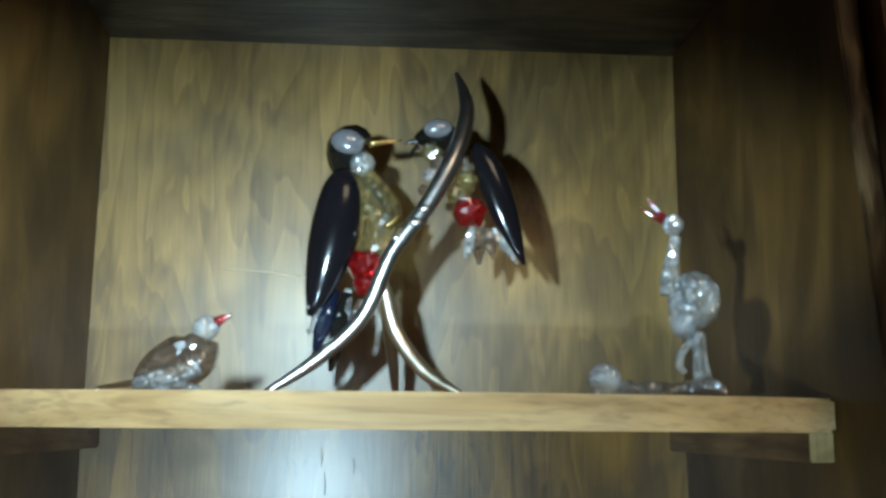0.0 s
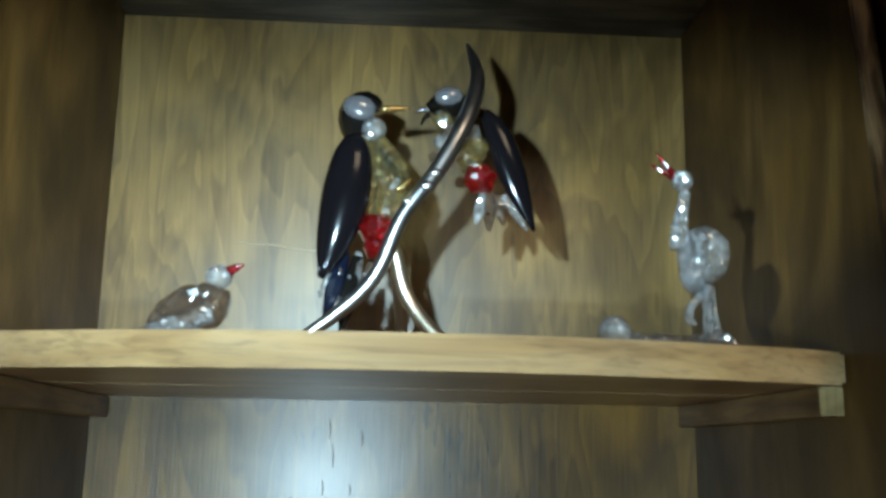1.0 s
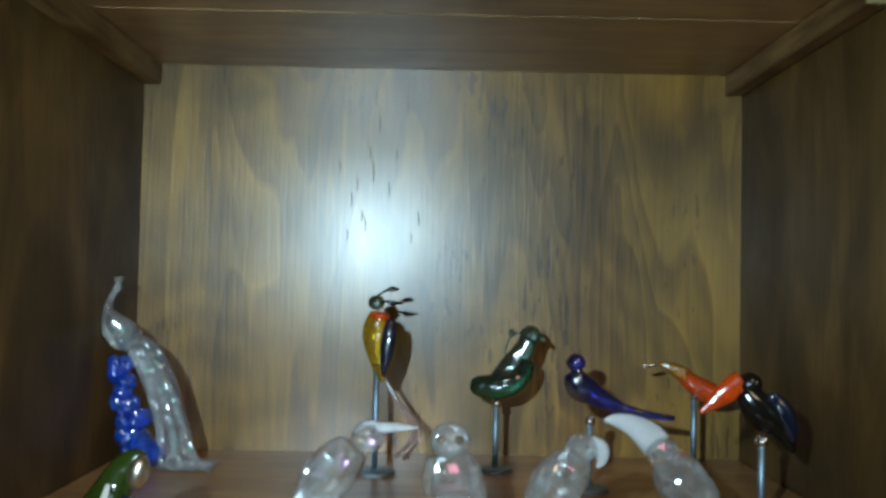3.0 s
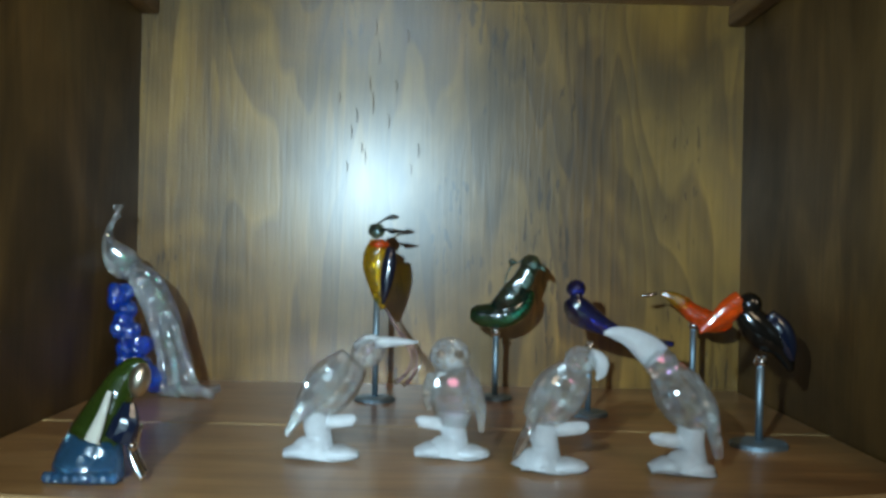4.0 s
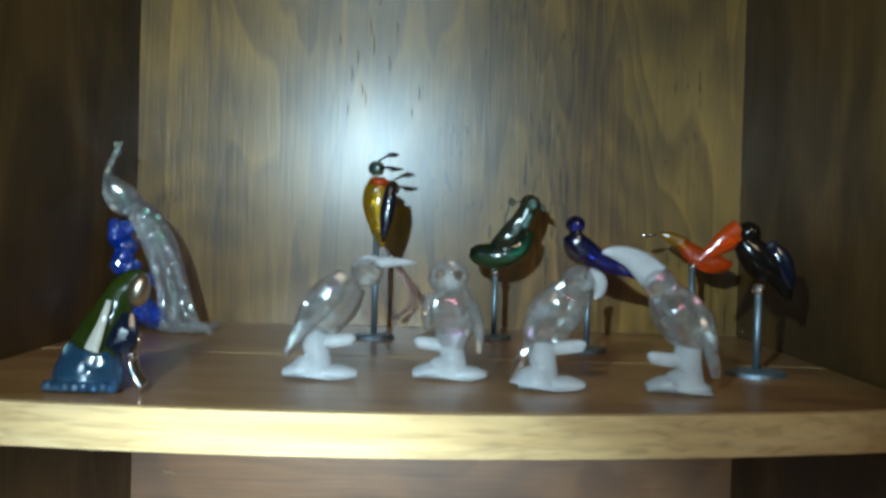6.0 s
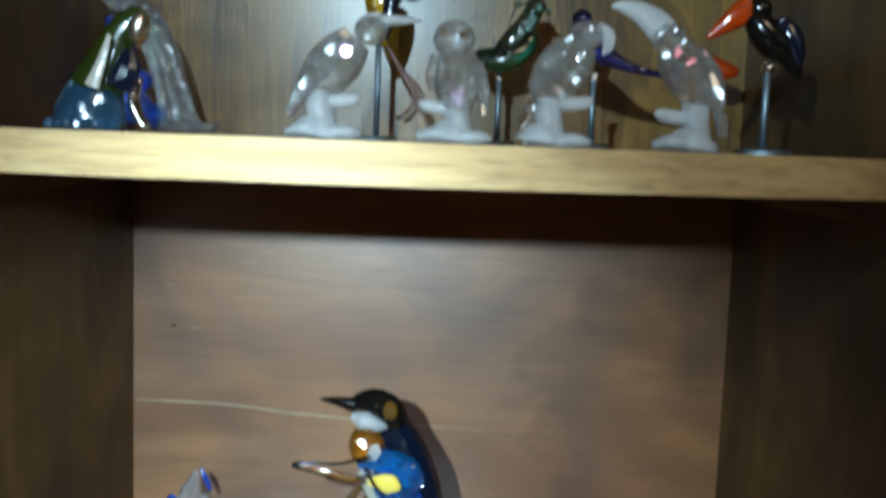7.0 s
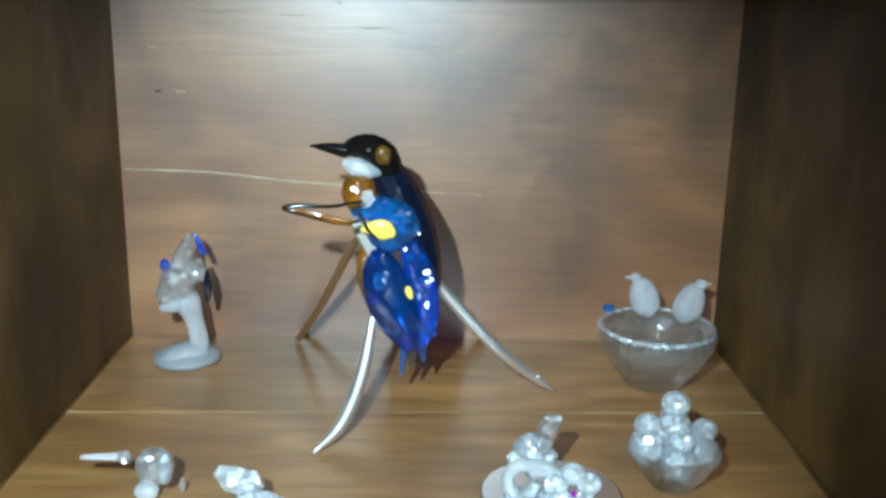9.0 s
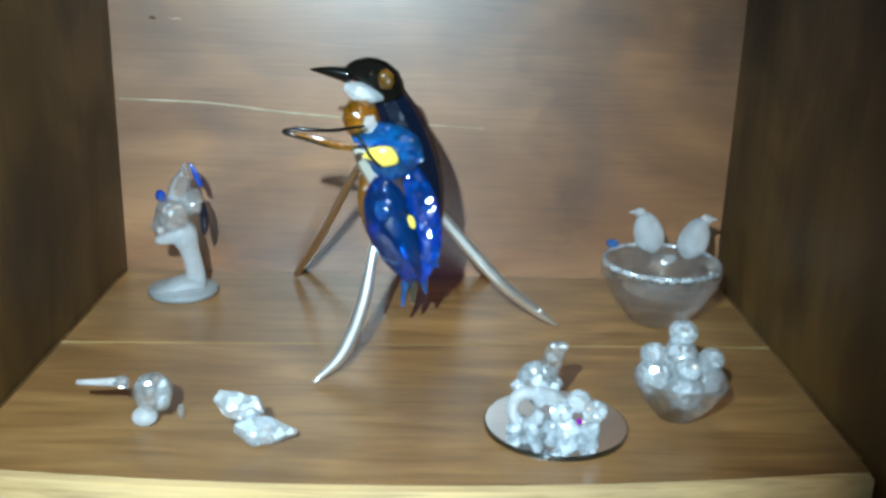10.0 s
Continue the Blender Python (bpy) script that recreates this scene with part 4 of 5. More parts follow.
part("train", loft(flat_path(Y, [(-0.1560, 0.3080, 0.0050), (-0.1475, 0.3000, 0.0080), (-0.1400, 0.2860, 0.0086), (-0.1345, 0.2680, 0.0086), (-0.1300, 0.2540, 0.0080), (-0.1265, 0.2480, 0.0040)], 0.7), 12, 4), M_PURE, b, "long clear glass train", True)
for i in range(3):
    o = 0.0044 * (i - 1)
    part("train_rib", loft([(-0.1500 + o * 0.4, Y - 0.006, 0.3060, 0.0014, 0.0014), (-0.1385 + o, Y - 0.007, 0.2860, 0.0022, 0.0020), (-0.1320 + o * 1.3, Y - 0.007, 0.2650, 0.0022, 0.0020), (-0.1275 + o * 1.9, Y - 0.008, 0.2490, 0.0024, 0.0022), (-0.1190 + o * 1.9, Y - 0.010, 0.2462, 0.0024, 0.0022)], 8, 4), M_PURE, b, "", True)
part("train_foot", loft([(-0.1370, Y - 0.004, 0.2462, 0.002, 0.006), (-0.1270, Y - 0.006, 0.2480, 0.0036, 0.008), (-0.1170, Y - 0.006, 0.2472, 0.003, 0.006), (-0.1085, Y - 0.004, 0.2490, 0.0018, 0.003)], 10, 3), M_PURE, b, "flared clear glass foot", True)
rng = random.Random(4)
for i in range(26):
    t = i / 25
    cx = np.interp(t, [0, 0.3, 0.6, 1], [-0.1600, -0.1565, -0.1515, -0.1440])
    cz = np.interp(t, [0, 0.3, 0.6, 1], [0.2990, 0.2820, 0.2660, 0.2500])
    r = 0.0026 + 0.0026 * t + rng.uniform(0, 0.0022)
    part("plume", gem((cx + rng.uniform(-1, 1) * (0.003 + 0.005 * t), Y - 0.004 + rng.uniform(-0.004, 0.004), cz + rng.uniform(-0.002, 0.002)), (r, r * 0.9, r), 2, None, (rng.uniform(0, 90), 25, rng.uniform(0, 90))), M_COBALT, b, "cobalt blue glass lump", i % 3 > 0)

# green peacock
Y = -0.215
b = green_peacock = thing("green_peacock_figurine", (-0.122, Y, Z2), "green and steel-blue crystal peacock with silver legs", "figurine")
part("back", loft(flat_path(Y, [(-0.1055, 0.2800, 0.0026), (-0.1085, 0.2805, 0.0036), (-0.1118, 0.2775, 0.0046), (-0.1150, 0.2710, 0.0062), (-0.1190, 0.2620, 0.0082), (-0.1210, 0.2570, 0.0092)], 0.7), 10, 3), M_GREEN, b, "olive green crystal back", True)
part("fan", loft(flat_path(Y, [(-0.1205, 0.2585, 0.0086), (-0.1218, 0.2535, 0.0104), (-0.1228, 0.2485, 0.0117), (-0.1232, 0.2452, 0.0115)], 0.7), 16, 2), M_STEEL, b, "steel-blue scalloped tail fan", True)
part("stripe", loft(flat_path(Y - 0.0082, [(-0.1140, 0.2740, 0.0008), (-0.1165, 0.2660, 0.0015), (-0.1195, 0.2580, 0.0024)], 0.4), 8, 3), M_CREAM, b, "cream stripe")
part("wing", loft(flat_path(Y - 0.0055, [(-0.1085, 0.2700, 0.002), (-0.1095, 0.2640, 0.0044), (-0.1120, 0.2580, 0.0046)], 0.5), 10, 3), M_NAVY, b, "dark blue-green wing")
part("chest", gem((-0.1062, Y - 0.003, 0.2770), (0.0034, 0.004, 0.0056), 3, None, (0, 12, 0)), M_CHAMP, b, "copper-coloured polished stone", True)
for i in range(8):
    a = -0.0100 + 0.0029 * i
    part("fan_bead", gem((-0.1232 + a, Y - 0.0082 + 0.3 * abs(a) ** 1.0 * 0.3, Z2 + 0.0022), 0.0022, 1), M_STEEL, b)
for s in (0, 1):
    part("leg", loft(flat_path(Y + 0.002 - 0.006 * s, [(-0.1075, 0.2620, 0.0013), (-0.1085, 0.2545, 0.0012), (-0.1075 + 0.001 * s, 0.2490, 0.0016), (-0.1050 + 0.001 * s, 0.2455, 0.0014)]), 8, 3), M_CHROME, b, "silver leg", True)
part("leg_bead", gem((-0.1076, Y - 0.005, 0.2560), 0.0018, 2), M_CHROME, b, "", True)

# the front row stands close to the edge
for ob, dx, dy in ((pecker, 0.0045, -0.015), (owl, 0.002, -0.015), (parrot, 0.0025, -0.013), (toucan, -0.0005, -0.013), (green_peacock, 0.0105, -0.018)):
    ob.location.x += dx
    ob.location.y += dy

# ---- lower compartment: kingfisher ----
Y = -0.100
kf = thing("kingfisher_figurine", (-0.01, Y, 0), "blue crystal kingfisher with amber breast on silver branch legs", "figurine")
part("leg", loft([(-0.0205, Y + 0.002, 0.0600, 0.002, 0.002), (-0.0235, Y - 0.004, 0.0440, 0.0022, 0.0022), (-0.0270, -0.118, 0.0250, 0.0032, 0.0030), (-0.0345, -0.136, 0.0090, 0.0030, 0.0026), (-0.0458, -0.1495, 0.0014, 0.0010, 0.0010)], 12, 6), M_FOOT, kf, "curved silver branch foot", True)
part("leg", loft([(0.0040, Y + 0.002, 0.0680, 0.0014, 0.0014), (0.0100, Y + 0.008, 0.0590, 0.0028, 0.0026), (0.0360, -0.088, 0.0290, 0.0031, 0.0028), (0.0570, -0.081, 0.0100, 0.0025, 0.0022), (0.0685, -0.0775, 0.0012, 0.0009, 0.0008)], 12, 6), M_FOOT, kf, "straight silver branch foot", True)
part("leg", loft([(-0.0260, Y + 0.010, 0.0880, 0.0016, 0.0016), (-0.0350, -0.070, 0.0740, 0.0020, 0.0020), (-0.0560, -0.035, 0.0300, 0.0022, 0.0022), (-0.0715, -0.010, 0.0022, 0.0020, 0.0020)], 12, 6), M_CHAMP, kf, "brown-silver rear branch foot", True)
part("leg_thorn", gem((0.0585, -0.0815, 0.0105), (0.0020, 0.0014, 0.0014), 2), M_FOOT, kf, "", True)
hd = part("head", loft(flat_path(Y, [(-0.0355, 0.1275, 0.0030), (-0.0310, 0.1285, 0.0052), (-0.0250, 0.1275, 0.0076), (-0.0185, 0.1235, 0.0080), (-0.0150, 0.1170, 0.0060)], 0.85), 10, 2), M_BLACK, kf, "black faceted head")
part("beak", loft(flat_path(Y - 0.001, [(-0.0335, 0.1265, 0.0036), (-0.0400, 0.1278, 0.0028), (-0.0460, 0.1286, 0.0017), (-0.0515, 0.1290, 0.0004)], 0.8), 8, 3), M_BLACK, hd, "long dark pointed beak", True)
part("cheek", gem((-0.0178, Y - 0.0072, 0.1262), (0.0036, 0.0022, 0.0046), 3, None, (0, -10, 0)), M_AMBER, hd, "amber cheek stone", True)
part("eye", gem((-0.0242, Y - 0.0068, 0.1288), 0.0011, 2), M_CHROME, hd, "", True)
part("throat", loft(flat_path(Y - 0.004, [(-0.0362, 0.1225, 0.0016), (-0.0310, 0.1205, 0.0042), (-0.0245, 0.1190, 0.0042), (-0.0190, 0.1180, 0.0014)], 0.8), 7, 2), M_FROST, kf, "whitish faceted throat stone")
part("back", loft(flat_path(Y + 0.003, [(-0.0185, 0.1200, 0.0074), (-0.0130, 0.1090, 0.0096), (-0.0065, 0.0950, 0.0106), (-0.0005, 0.0780, 0.0092), (0.0030, 0.0620, 0.0058), (0.0030, 0.0500, 0.0024)], 0.8), 10, 3), M_NAVY, kf, "dark navy crystal back")
part("breast", gem((-0.0290, Y - 0.003, 0.1085), (0.0085, 0.0080, 0.0098), 2), M_AMBER, kf, "amber faceted breast")
# highlight on the breast, set as a small frosted white piece
part("breast_facet", gem((-0.0252, Y - 0.0098, 0.1068), (0.0040, 0.0014, 0.0048), 1, None, (0, 15, 0)), M_FROST, kf, "whitish facet that paints a bright glint")
part("collar", loft(flat_path(Y - 0.006, [(-0.0325, 0.1000, 0.0024), (-0.0265, 0.1015, 0.0046), (-0.0175, 0.1010, 0.0062), (-0.0085, 0.0965, 0.0068), (-0.0040, 0.0890, 0.0042)], 0.7), 9, 2), M_SKY, kf, "bright blue faceted collar")
part("shoulder", gem((-0.0145, Y - 0.007, 0.0915), (0.0118, 0.0072, 0.0100), 2), M_SKY, kf, "bright blue faceted shoulder")
# yellow glint below the collar, put in as a bright opaque spot
part("gold_spot", loft(flat_path(Y - 0.0148, [(-0.0275, 0.0935, 0.0006), (-0.0225, 0.0945, 0.0034), (-0.0165, 0.0935, 0.0048), (-0.0120, 0.0915, 0.0014)], 0.3), 10, 3), M_GOLDGLINT, kf, "golden yellow spot with its glint in the colour", True)
part("belly", loft(flat_path(Y - 0.002, [(-0.0300, 0.0960, 0.0036), (-0.0255, 0.0890, 0.0056), (-0.0225, 0.0820, 0.0048), (-0.0215, 0.0740, 0.002)], 0.8), 8, 2), M_CREAM, kf, "whitish clear belly stone")
part("flank", loft(flat_path(Y + 0.002, [(-0.0265, 0.0850, 0.0022), (-0.0275, 0.0700, 0.0034), (-0.0245, 0.0560, 0.0028), (-0.0190, 0.0440, 0.0010)], 0.8), 8, 3), M_AMBER, kf, "amber flank edge", True)
wing = part("wing", loft(flat_path(Y - 0.008, [(-0.0195, 0.0830, 0.0032), (-0.0185, 0.0740, 0.0092), (-0.0150, 0.0600, 0.0112), (-0.0090, 0.0460, 0.0092), (-0.0040, 0.0340, 0.0034)], 0.55), 12, 3), M_DEEP, kf, "large deep blue polished wing", True)
part("wing_facet", gem((-0.0190, Y - 0.0140, 0.0690), (0.0036, 0.0010, 0.0052), 1, None, (0, -14, 0)), M_SKY, wing)
part("wing", loft(flat_path(Y - 0.006, [(-0.0070, 0.0860, 0.0040), (-0.0020, 0.0740, 0.0068), (0.0020, 0.0600, 0.0062), (0.0030, 0.0460, 0.0046), (-0.0005, 0.0330, 0.0016)], 0.6), 9, 2), M_BLUE, kf, "royal blue faceted wing")
part("gold_spot", gem((-0.0055, Y - 0.0120, 0.0635), (0.0018, 0.0012, 0.0036), 2, None, (0, -18, 0)), M_GOLDGLINT, kf, "golden yellow spot with its glint in the colour", True)
for i, (px, pz) in enumerate(((0.0075, 0.0605), (0.0068, 0.0480), (-0.0035, 0.0370), (0.0065, 0.0430), (-0.0285, 0.0975), (-0.0080, 0.1015), (-0.0165, 0.1045), (-0.0205, 0.0985), (-0.0055, 0.0965), (0.0030, 0.0700))):
    part("crystal_dot", gem((px, Y - 0.0105, pz), 0.0012, 1), M_SKY, kf)
for x0, x1, z1, mt in ((-0.0065, -0.0092, 0.0185, M_SKY), (-0.0035, -0.0045, 0.0205, M_TEALG), (-0.0005, 0.0015, 0.0255, M_SKY)):
    part("tail_feather", loft([(x0, Y - 0.004, 0.0420, 0.0026, 0.0018), ((x0 + x1) / 2, Y - 0.003, 0.0330, 0.0022, 0.0014), (x1, Y, z1, 0.0008, 0.0006)], 8, 3), mt, kf)
leaf = part("leaf", loft(flat_path(-0.128, [(-0.0585, 0.1056, 0.0003), (-0.0500, 0.1042, 0.0012), (-0.0390, 0.1012, 0.0018), (-0.0300, 0.0998, 0.0010)], 0.25), 10, 4), M_AMBER, kf, "clear amber leaf with dark rim", True)
part("leaf_rim", loft([(-0.0265, -0.118, 0.1075, 0.0007, 0.0007), (-0.0400, -0.128, 0.1072, 0.0008, 0.0008), (-0.0540, -0.130, 0.1078, 0.0009, 0.0009), (-0.0595, -0.130, 0.1064, 0.0008, 0.0008), (-0.0520, -0.129, 0.1038, 0.0007, 0.0007), (-0.0380, -0.127, 0.0998, 0.0006, 0.0006), (-0.0270, -0.118, 0.0985, 0.0006, 0.0006)], 8, 5), M_BLACK, leaf, "dark metal leaf rim", True)
part("leaf_rim", loft([(-0.0290, -0.117, 0.1030, 0.0006, 0.0006), (-0.0240, -0.119, 0.0950, 0.0007, 0.0007), (-0.0193, -0.118, 0.0900, 0.0004, 0.0004)], 8, 3), M_BLACK, leaf, "", True)
# frosted perch bird
Y = -0.040
b = perched = thing("perched_bird_figurine", (-0.128, Y, 0), "clear crystal bird with blue crest on frosted perch", "figurine")
part("perch", loft([(-0.1220, Y, 0.004, 0.0066, 0.006), (-0.1212, Y, 0.0120, 0.0052, 0.005), (-0.1235, Y, 0.0240, 0.0050, 0.005), (-0.1265, Y, 0.0330, 0.0072, 0.007), (-0.1290, Y, 0.0390, 0.0050, 0.006)], 14, 4), M_FROST, b, "frosted crystal perch", True)
part("foot", lathe(-0.1282, Y, [(0, 0), (0.0165, 0), (0.0185, 0.0018), (0.0178, 0.0040), (0.0120, 0.0058), (0.005, 0.0075), (0, 0.008)], 26), M_FROST, b, "frosted round foot", True)
part("foot_lobe", loft([(-0.1400, Y - 0.002, 0.0024, 0.0022, 0.006), (-0.1340, Y - 0.002, 0.0042, 0.0042, 0.011), (-0.1240, Y - 0.001, 0.0060, 0.0050, 0.009), (-0.1170, Y, 0.0040, 0.0036, 0.005)], 14, 3), M_FROST, b, "", True)
part("perch_arm", loft(flat_path(Y - 0.003, [(-0.1260, 0.0335, 0.0045), (-0.1340, 0.0320, 0.0036), (-0.1400, 0.0300, 0.0020)]), 12, 3), M_FROST, b, "", True)
part("body", gem((-0.1305, Y - 0.003, 0.0450), (0.0098, 0.0085, 0.0100), 2), M_CLEAR, b, "clear faceted body")
part("breast", gem((-0.1375, Y - 0.004, 0.0390), (0.0046, 0.005, 0.0070), 1), M_CLEAR, b)
part("wing", gem((-0.1200, Y - 0.003, 0.0520), (0.0058, 0.005, 0.0078), 1), M_CLEAR, b)
part("head", loft(flat_path(Y - 0.001, [(-0.1290, 0.0530, 0.0055), (-0.1265, 0.0600, 0.0056), (-0.1245, 0.0665, 0.0032), (-0.1238, 0.0715, 0.0006)]), 7, 2), M_CLEAR, b, "clear pointed head")
part("crest", loft(flat_path(Y + 0.002, [(-0.1220, 0.0715, 0.0006), (-0.1195, 0.0660, 0.0018), (-0.1165, 0.0590, 0.0012)]), 8, 3), M_COBALT, b, "blue crest", True)
part("blue_stone", gem((-0.1368, Y - 0.002, 0.0545), (0.0027, 0.003, 0.0034), 2), M_COBALT, b, "blue stone", True)
part("tail", loft(flat_path(Y + 0.004, [(-0.1170, 0.0500, 0.0016), (-0.1160, 0.0400, 0.0024), (-0.1165, 0.0320, 0.0010)]), 8, 3), M_NAVY, b, "dark blue tail", True)
# small long-beaked bird
Y = -0.185
b = hummer = thing("hummingbird_figurine", (-0.106, Y, 0), "tiny crystal hummingbird with frosted beak on small base", "figurine")
part("body", gem((-0.1045, Y, 0.0128), (0.0080, 0.0075, 0.0082), 2), M_CLEAR, b, "round faceted body")
part("wing", gem((-0.0995, Y - 0.003, 0.0135), (0.0030, 0.0055, 0.0070), 2), M_ICE, b, "clear rounded wing", True)
part("head", gem((-0.1165, Y, 0.0168), (0.0036, 0.0032, 0.0030), 1), M_CLEAR, b)
part("beak", loft(flat_path(Y, [(-0.1185, 0.0168, 0.0018), (-0.1260, 0.0165, 0.0014), (-0.1338, 0.0163, 0.0010)]), 10, 2), M_FROST, b, "frosted straight beak", True)
part("base", gem((-0.1075, Y - 0.003, 0.0036), (0.0052, 0.0046, 0.0040), 2), M_FROST, b, "frosted base", True)
part("tail", gem((-0.0945, Y + 0.002, 0.0035), (0.0016, 0.0014, 0.0034), 1), M_CLEAR, b)
# butterfly
Y = -0.198
b = butterfly = thing("butterfly_figurine", (-0.062, Y, 0), "faceted clear crystal butterfly lying on the shelf", "figurine")
part("wing", loft(flat_path(Y, [(-0.0770, 0.0185, 0.0024), (-0.0715, 0.0150, 0.0056), (-0.0650, 0.0128, 0.0058), (-0.0600, 0.0150, 0.0036)], 0.6), 7, 1), M_ICE, b, "cut crystal wing")
part("wing", loft(flat_path(Y - 0.004, [(-0.0695, 0.0075, 0.0022), (-0.0640, 0.0062, 0.0054), (-0.0560, 0.0062, 0.0056), (-0.0462, 0.0058, 0.0008)], 0.7), 7, 1), M_ICE, b, "cut crystal wing")
part("body", loft(flat_path(Y - 0.003, [(-0.0680, 0.0118, 0.0014), (-0.0625, 0.0090, 0.0024), (-0.0570, 0.0105, 0.0014)]), 7, 2), M_CLEAR, b)
part("foot", gem((-0.0620, Y - 0.005, 0.0016), (0.0030, 0.003, 0.0016), 1), M_CLEAR, b)
# bowl with two birds
X, Y = 0.1215, -0.064
b = bath = thing("birdbath_figurine", (X, Y, 0), "thick clear crystal bowl with two frosted birds on rim", "figurine")
part("bowl", lathe(X, Y, [(0, 0), (0.0125, 0), (0.0148, 0.0014), (0.0232, 0.0120), (0.0290, 0.0225), (0.0306, 0.0268), (0.0304, 0.0300), (0.0284, 0.0322), (0.0232, 0.0296), (0.0212, 0.0235), (0.0160, 0.0165), (0.0080, 0.0130), (0, 0.0125)], 24), M_BOWL, b, "thick faceted crystal bowl")
for x, y, z, s in ((X - 0.001, Y + 0.0265, 0.0290, -1), (X + 0.0195, Y + 0.018, 0.0285, 1)):
    bird = part("bird", loft([(x - s * 0.002, y, z, 0.0026, 0.0030), (x - s * 0.001, y, z + 0.0045, 0.0072, 0.0060), (x + s * 0.001, y, z + 0.0105, 0.0080, 0.0064), (x + s * 0.003, y, z + 0.0165, 0.0062, 0.0054), (x + s * 0.0045, y, z + 0.0205, 0.0032, 0.0030)], 14, 4), M_FROST, b, "frosted crystal bird", True)
    part("head", gem((x + s * 0.0062, y, z + 0.0212), (0.0033, 0.0030, 0.0028), 2), M_FROST, bird, "", True)
    part("beak", loft([(x + s * 0.0092, y, z + 0.0215, 0.0012, 0.0012), (x + s * 0.0122, y, z + 0.0212, 0.0003, 0.0003)], 8, 2), M_FROST, bird, "", True)
# gleam along the clear rim, drawn as a thin whitened ring
part("rim", lathe(X, Y, [(0.0281, 0.0320), (0.0283, 0.0329), (0.0292, 0.0331), (0.0302, 0.0320), (0.0304, 0.0303), (0.0294, 0.0318), (0.0281, 0.0320)], 28), M_ICE, b, "bowl rim whitened for its gleam", True)
part("tail_stone", gem((X - 0.022, Y + 0.020, 0.0350), (0.0034, 0.0030, 0.0022), 2), M_SKY, b, "small blue stone")
part("water", lathe(X, Y, [(0, 0.0180), (0.0190, 0.0180), (0.0190, 0.0176), (0, 0.0176)], 24), M_CLEAR, b)
# nest bowl
X, Y = 0.1060, -0.172
b = nest = thing("nest_figurine", (X, Y, 0), "small faceted crystal bowl holding four clear crystal chicks", "figurine")
part("bowl", lathe(X, Y, [(0, 0), (0.0070, 0), (0.0085, 0.0010), (0.0150, 0.0090), (0.0196, 0.0170), (0.0186, 0.0190), (0.0150, 0.0150), (0.0080, 0.0090), (0, 0.0080)], 14), M_BOWL, b, "faceted crystal bowl")
chicks = ((-0.0105, 0.002, 0.0145, 0.0074, 0.0150), (0.0105, 0.001, 0.0140, 0.0072, 0.0140), (0.0, -0.008, 0.0130, 0.0076, 0.0140), (0.0005, 0.006, 0.0160, 0.0080, 0.0230))
for dx, dy, z, r, h in chicks:
    bird = part("bird", loft([(X + dx, Y + dy, z - 0.003, r * 0.7, r * 0.7), (X + dx * 1.02, Y + dy, z + h * 0.3, r, r * 0.95), (X + dx * 1.05, Y + dy, z + h * 0.58, r * 0.72, r * 0.7), (X + dx * 1.05, Y + dy, z + h * 0.66, r * 0.5, r * 0.5)], 11, 2), M_ICE, b, "faceted clear crystal chick")
    part("head", gem((X + dx * 1.1, Y + dy - 0.001, z + h * 0.82), (r * 0.78, r * 0.76, r * 0.72), 2), M_ICE, bird)
    part("beak", loft([(X + dx * 1.1, Y + dy - 0.001 - r * 0.6, z + h * 0.82, 0.0012, 0.0012), (X + dx * 1.25, Y + dy - 0.003 - r * 0.8, z + h * 0.86, 0.0003, 0.0003)], 7, 2), M_FROST, bird)
# mirror disc with swan and flower
X, Y = 0.0548, -0.182
m = thing("mirror_disc", (X, Y, 0), "round mirror plate lying on the shelf", "mirror")
part("plate", lathe(X, Y, [(0, 0), (0.0288, 0), (0.0288, 0.0016), (0, 0.0016)], 64), M_TEALG, m, "green-tinted glass edge")
part("silvering", lathe(X, Y, [(0, 0.00165), (0.0282, 0.00165), (0.0282, 0.00195), (0, 0.00195)], 64), M_MIRROR, m, "mirror surface")
b = swan = thing("swan_figurine", (0.046, -0.186, 0.002), "clear crystal swan beside a flower on mirror disc", "figurine")
part("body", gem((0.0460, -0.180, 0.0190), (0.0078, 0.0072, 0.0080), 2), M_ICE, b, "faceted crystal body")
for i in range(7):
    a = i * 2.4
    part("body_crystal", gem((0.0460 + 0.0070 * math.cos(a), -0.184 - 0.002 * (i % 2), 0.0190 + 0.0062 * math.sin(a)), 0.0036, 1, None, (25 * i, 25, 40 * i)), M_CLEAR if i % 2 else M_ICE, b, "small cut crystal")
part("neck", loft(flat_path(-0.182, [(0.0500, 0.0230, 0.0038), (0.0520, 0.0285, 0.0042), (0.0530, 0.0332, 0.0038), (0.0575, 0.0345, 0.0014)]), 8, 2), M_CLEAR, b, "", False)
ring = [(0.0418 + 0.0058 * math.cos(a), -0.190, 0.0115 + 0.0068 * math.sin(a), 0.0024, 0.0030) for a in np.linspace(0.3, 2 * math.pi - 0.2, 9)]
part("loop", loft(ring, 10, 3), M_FROST, b, "frosted looped stem", True)
part("stem", loft(flat_path(-0.190, [(0.0440, 0.0180, 0.0030), (0.0500, 0.0165, 0.0036), (0.0570, 0.0125, 0.0030)]), 9, 3), M_FROST, b, "", True)
rng = random.Random(9)
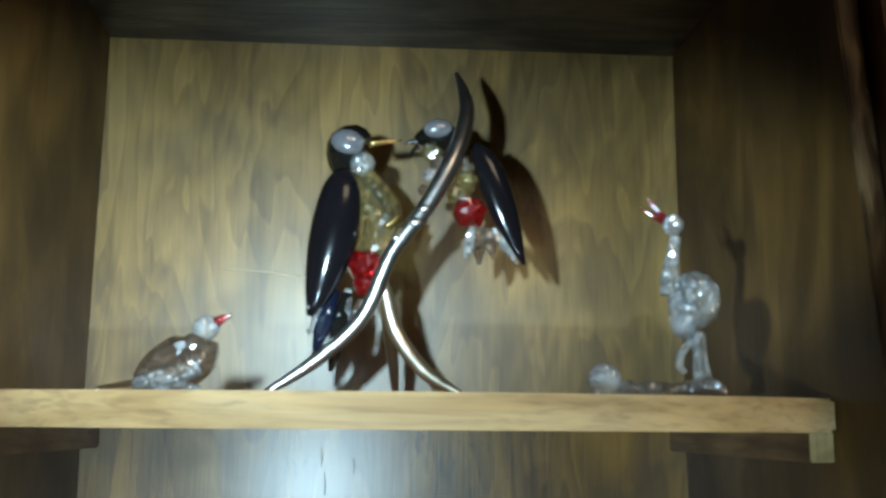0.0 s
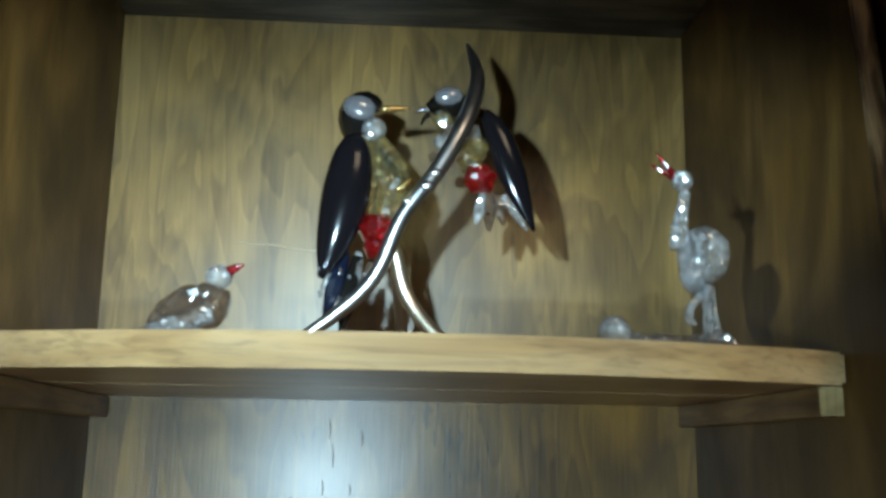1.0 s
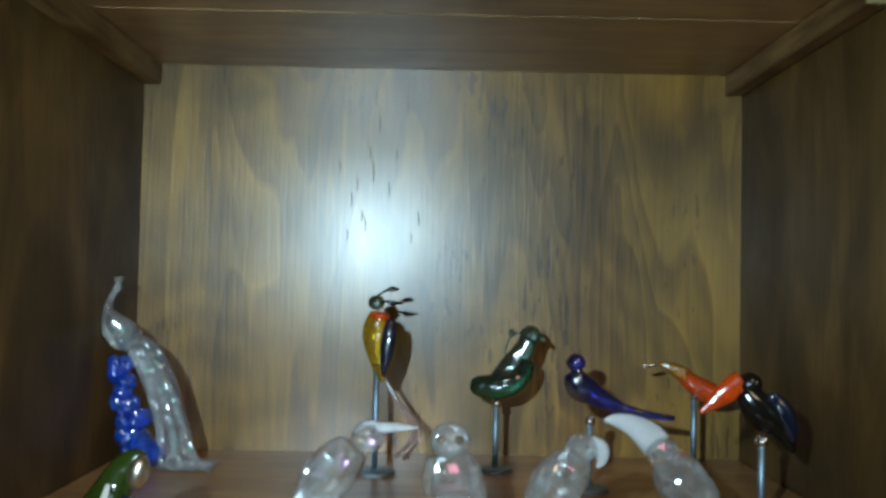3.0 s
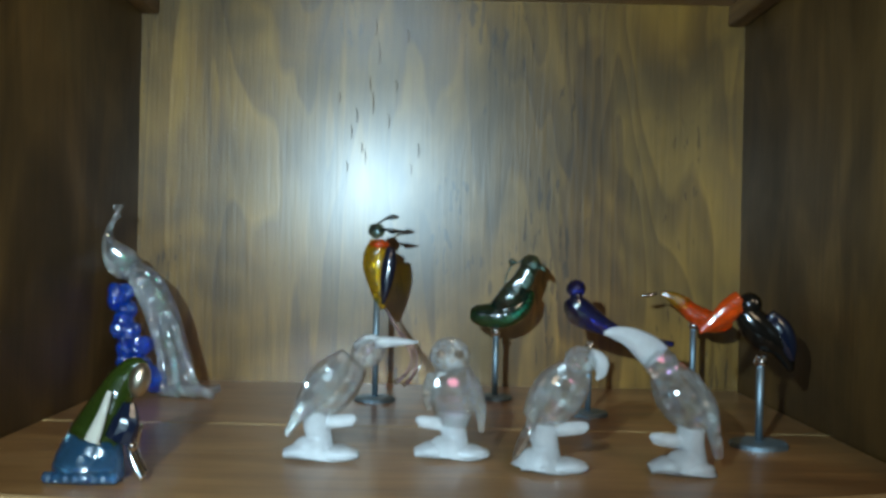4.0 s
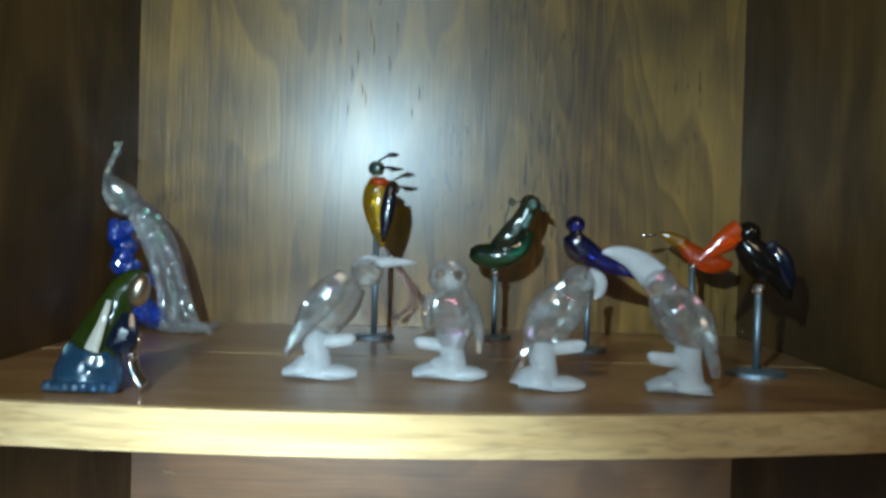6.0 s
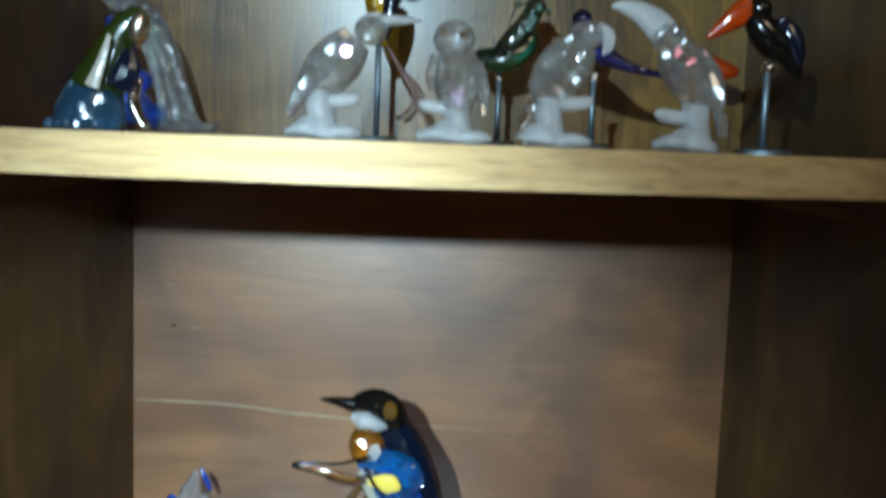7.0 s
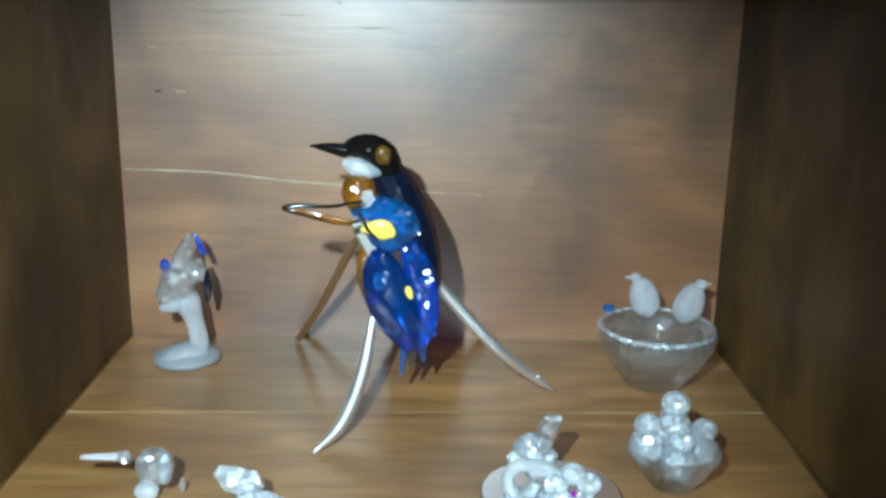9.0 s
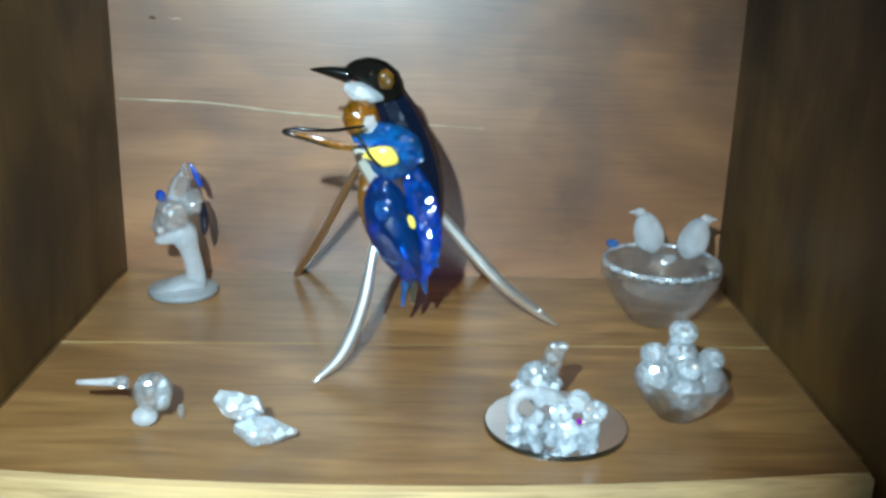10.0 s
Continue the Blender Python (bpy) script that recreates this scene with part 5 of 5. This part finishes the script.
for i in range(14):
    part("base_crystal", gem((0.0375 + 0.0024 * i + rng.uniform(-0.001, 0.001), -0.191 + rng.uniform(-0.004, 0.006), 0.0035 + rng.uniform(0, 0.002)), rng.uniform(0.0024, 0.0038), 1, None, (rng.uniform(0, 90), 25, 10)), M_CLEAR if i % 3 else M_ICE, b, "clear crystal chip")
fl = part("flower", gem((0.0612, -0.1985, 0.0105), 0.0014, 1), M_MAGENTA, b, "magenta flower heart")
for i in range(5):
    a = 0.35 + i * 2 * math.pi / 5
    part("petal", gem((0.0612 + 0.0068 * math.cos(a), -0.195, 0.0105 + 0.0068 * math.sin(a)), (0.0050, 0.0022, 0.0050), 2, None, (10 * i, 25, 20 * i)), M_ICE, fl, "clear crystal petal")

# the pieces above are drawn from a floor at nought: set them on the bottom shelf
for ob in (kf, perched, hummer, butterfly, bath, nest, m, swan):
    ob.location.z += Z3

# pale scratches in the back panels
def scratch(points, r, material, label=""):
    return part("scratch", loft([(x, -0.0001, z, r * k, 0.0002) for x, z, k in points], 6, 4), material, cabinet, label, True)


scratch([(-0.168, 0.0905, 0.8), (-0.120, 0.0895, 1.0), (-0.080, 0.0855, 1.0), (-0.052, 0.0835, 1.4), (-0.040, 0.0830, 0.6)], 0.0005, M_SCRATCH, "pale scratch in the plywood")
scratch([(-0.018, 0.0810, 0.6), (0.006, 0.0800, 0.9), (0.032, 0.0790, 0.4)], 0.0004, M_SCRATCH)
scratch([(-0.097, 0.5500, 0.5), (-0.075, 0.5490, 1.0), (-0.060, 0.5470, 0.8), (-0.047, 0.5460, 0.5)], 0.0004, M_SCRATCH)
# torn fibres near the top of the lower panel
for x, z, w in ((-0.126, 0.1815, 0.011), (-0.112, 0.1775, 0.014), (-0.120, 0.1715, 0.009), (-0.105, 0.1725, 0.006), (-0.094, 0.1785, 0.007), (-0.047, 0.1830, 0.002), (-0.135, 0.1340, 0.003), (-0.149, 0.1580, 0.003), (-0.070, 0.1760, 0.008), (-0.028, 0.1700, 0.010)):
    scratch([(x - w, z + 0.0008, 0.3), (x - w * 0.3, z - 0.0003, 1.0), (x + w * 0.4, z + 0.0004, 0.8), (x + w, z - 0.0006, 0.3)], 0.00032, M_SCRATCH)
# knots and dents
for x, z, w in ((-0.147, 0.134, 0.0020),):
    scratch([(x - w, z, 0.3), (x, z + 0.0004, 1.0), (x + w, z, 0.3)], 0.0007, M_SIDE)
for x, z, w in ((-0.039, 0.402, 0.006), (-0.041, 0.413, 0.004), (-0.051, 0.386, 0.004), (-0.048, 0.395, 0.004), (-0.045, 0.377, 0.003), (-0.043, 0.372, 0.004), (-0.036, 0.430, 0.006), (-0.038, 0.445, 0.005), (-0.013, 0.376, 0.004), (-0.017, 0.365, 0.003), (-0.020, 0.440, 0.004), (-0.058, 0.405, 0.003), (-0.030, 0.392, 0.004), (-0.053, 0.366, 0.003), (-0.026, 0.412, 0.003)):
    scratch([(x, z - w, 0.3), (x + 0.0004, z, 1.0), (x - 0.0003, z + w, 0.3)], 0.00034, M_SIDE)
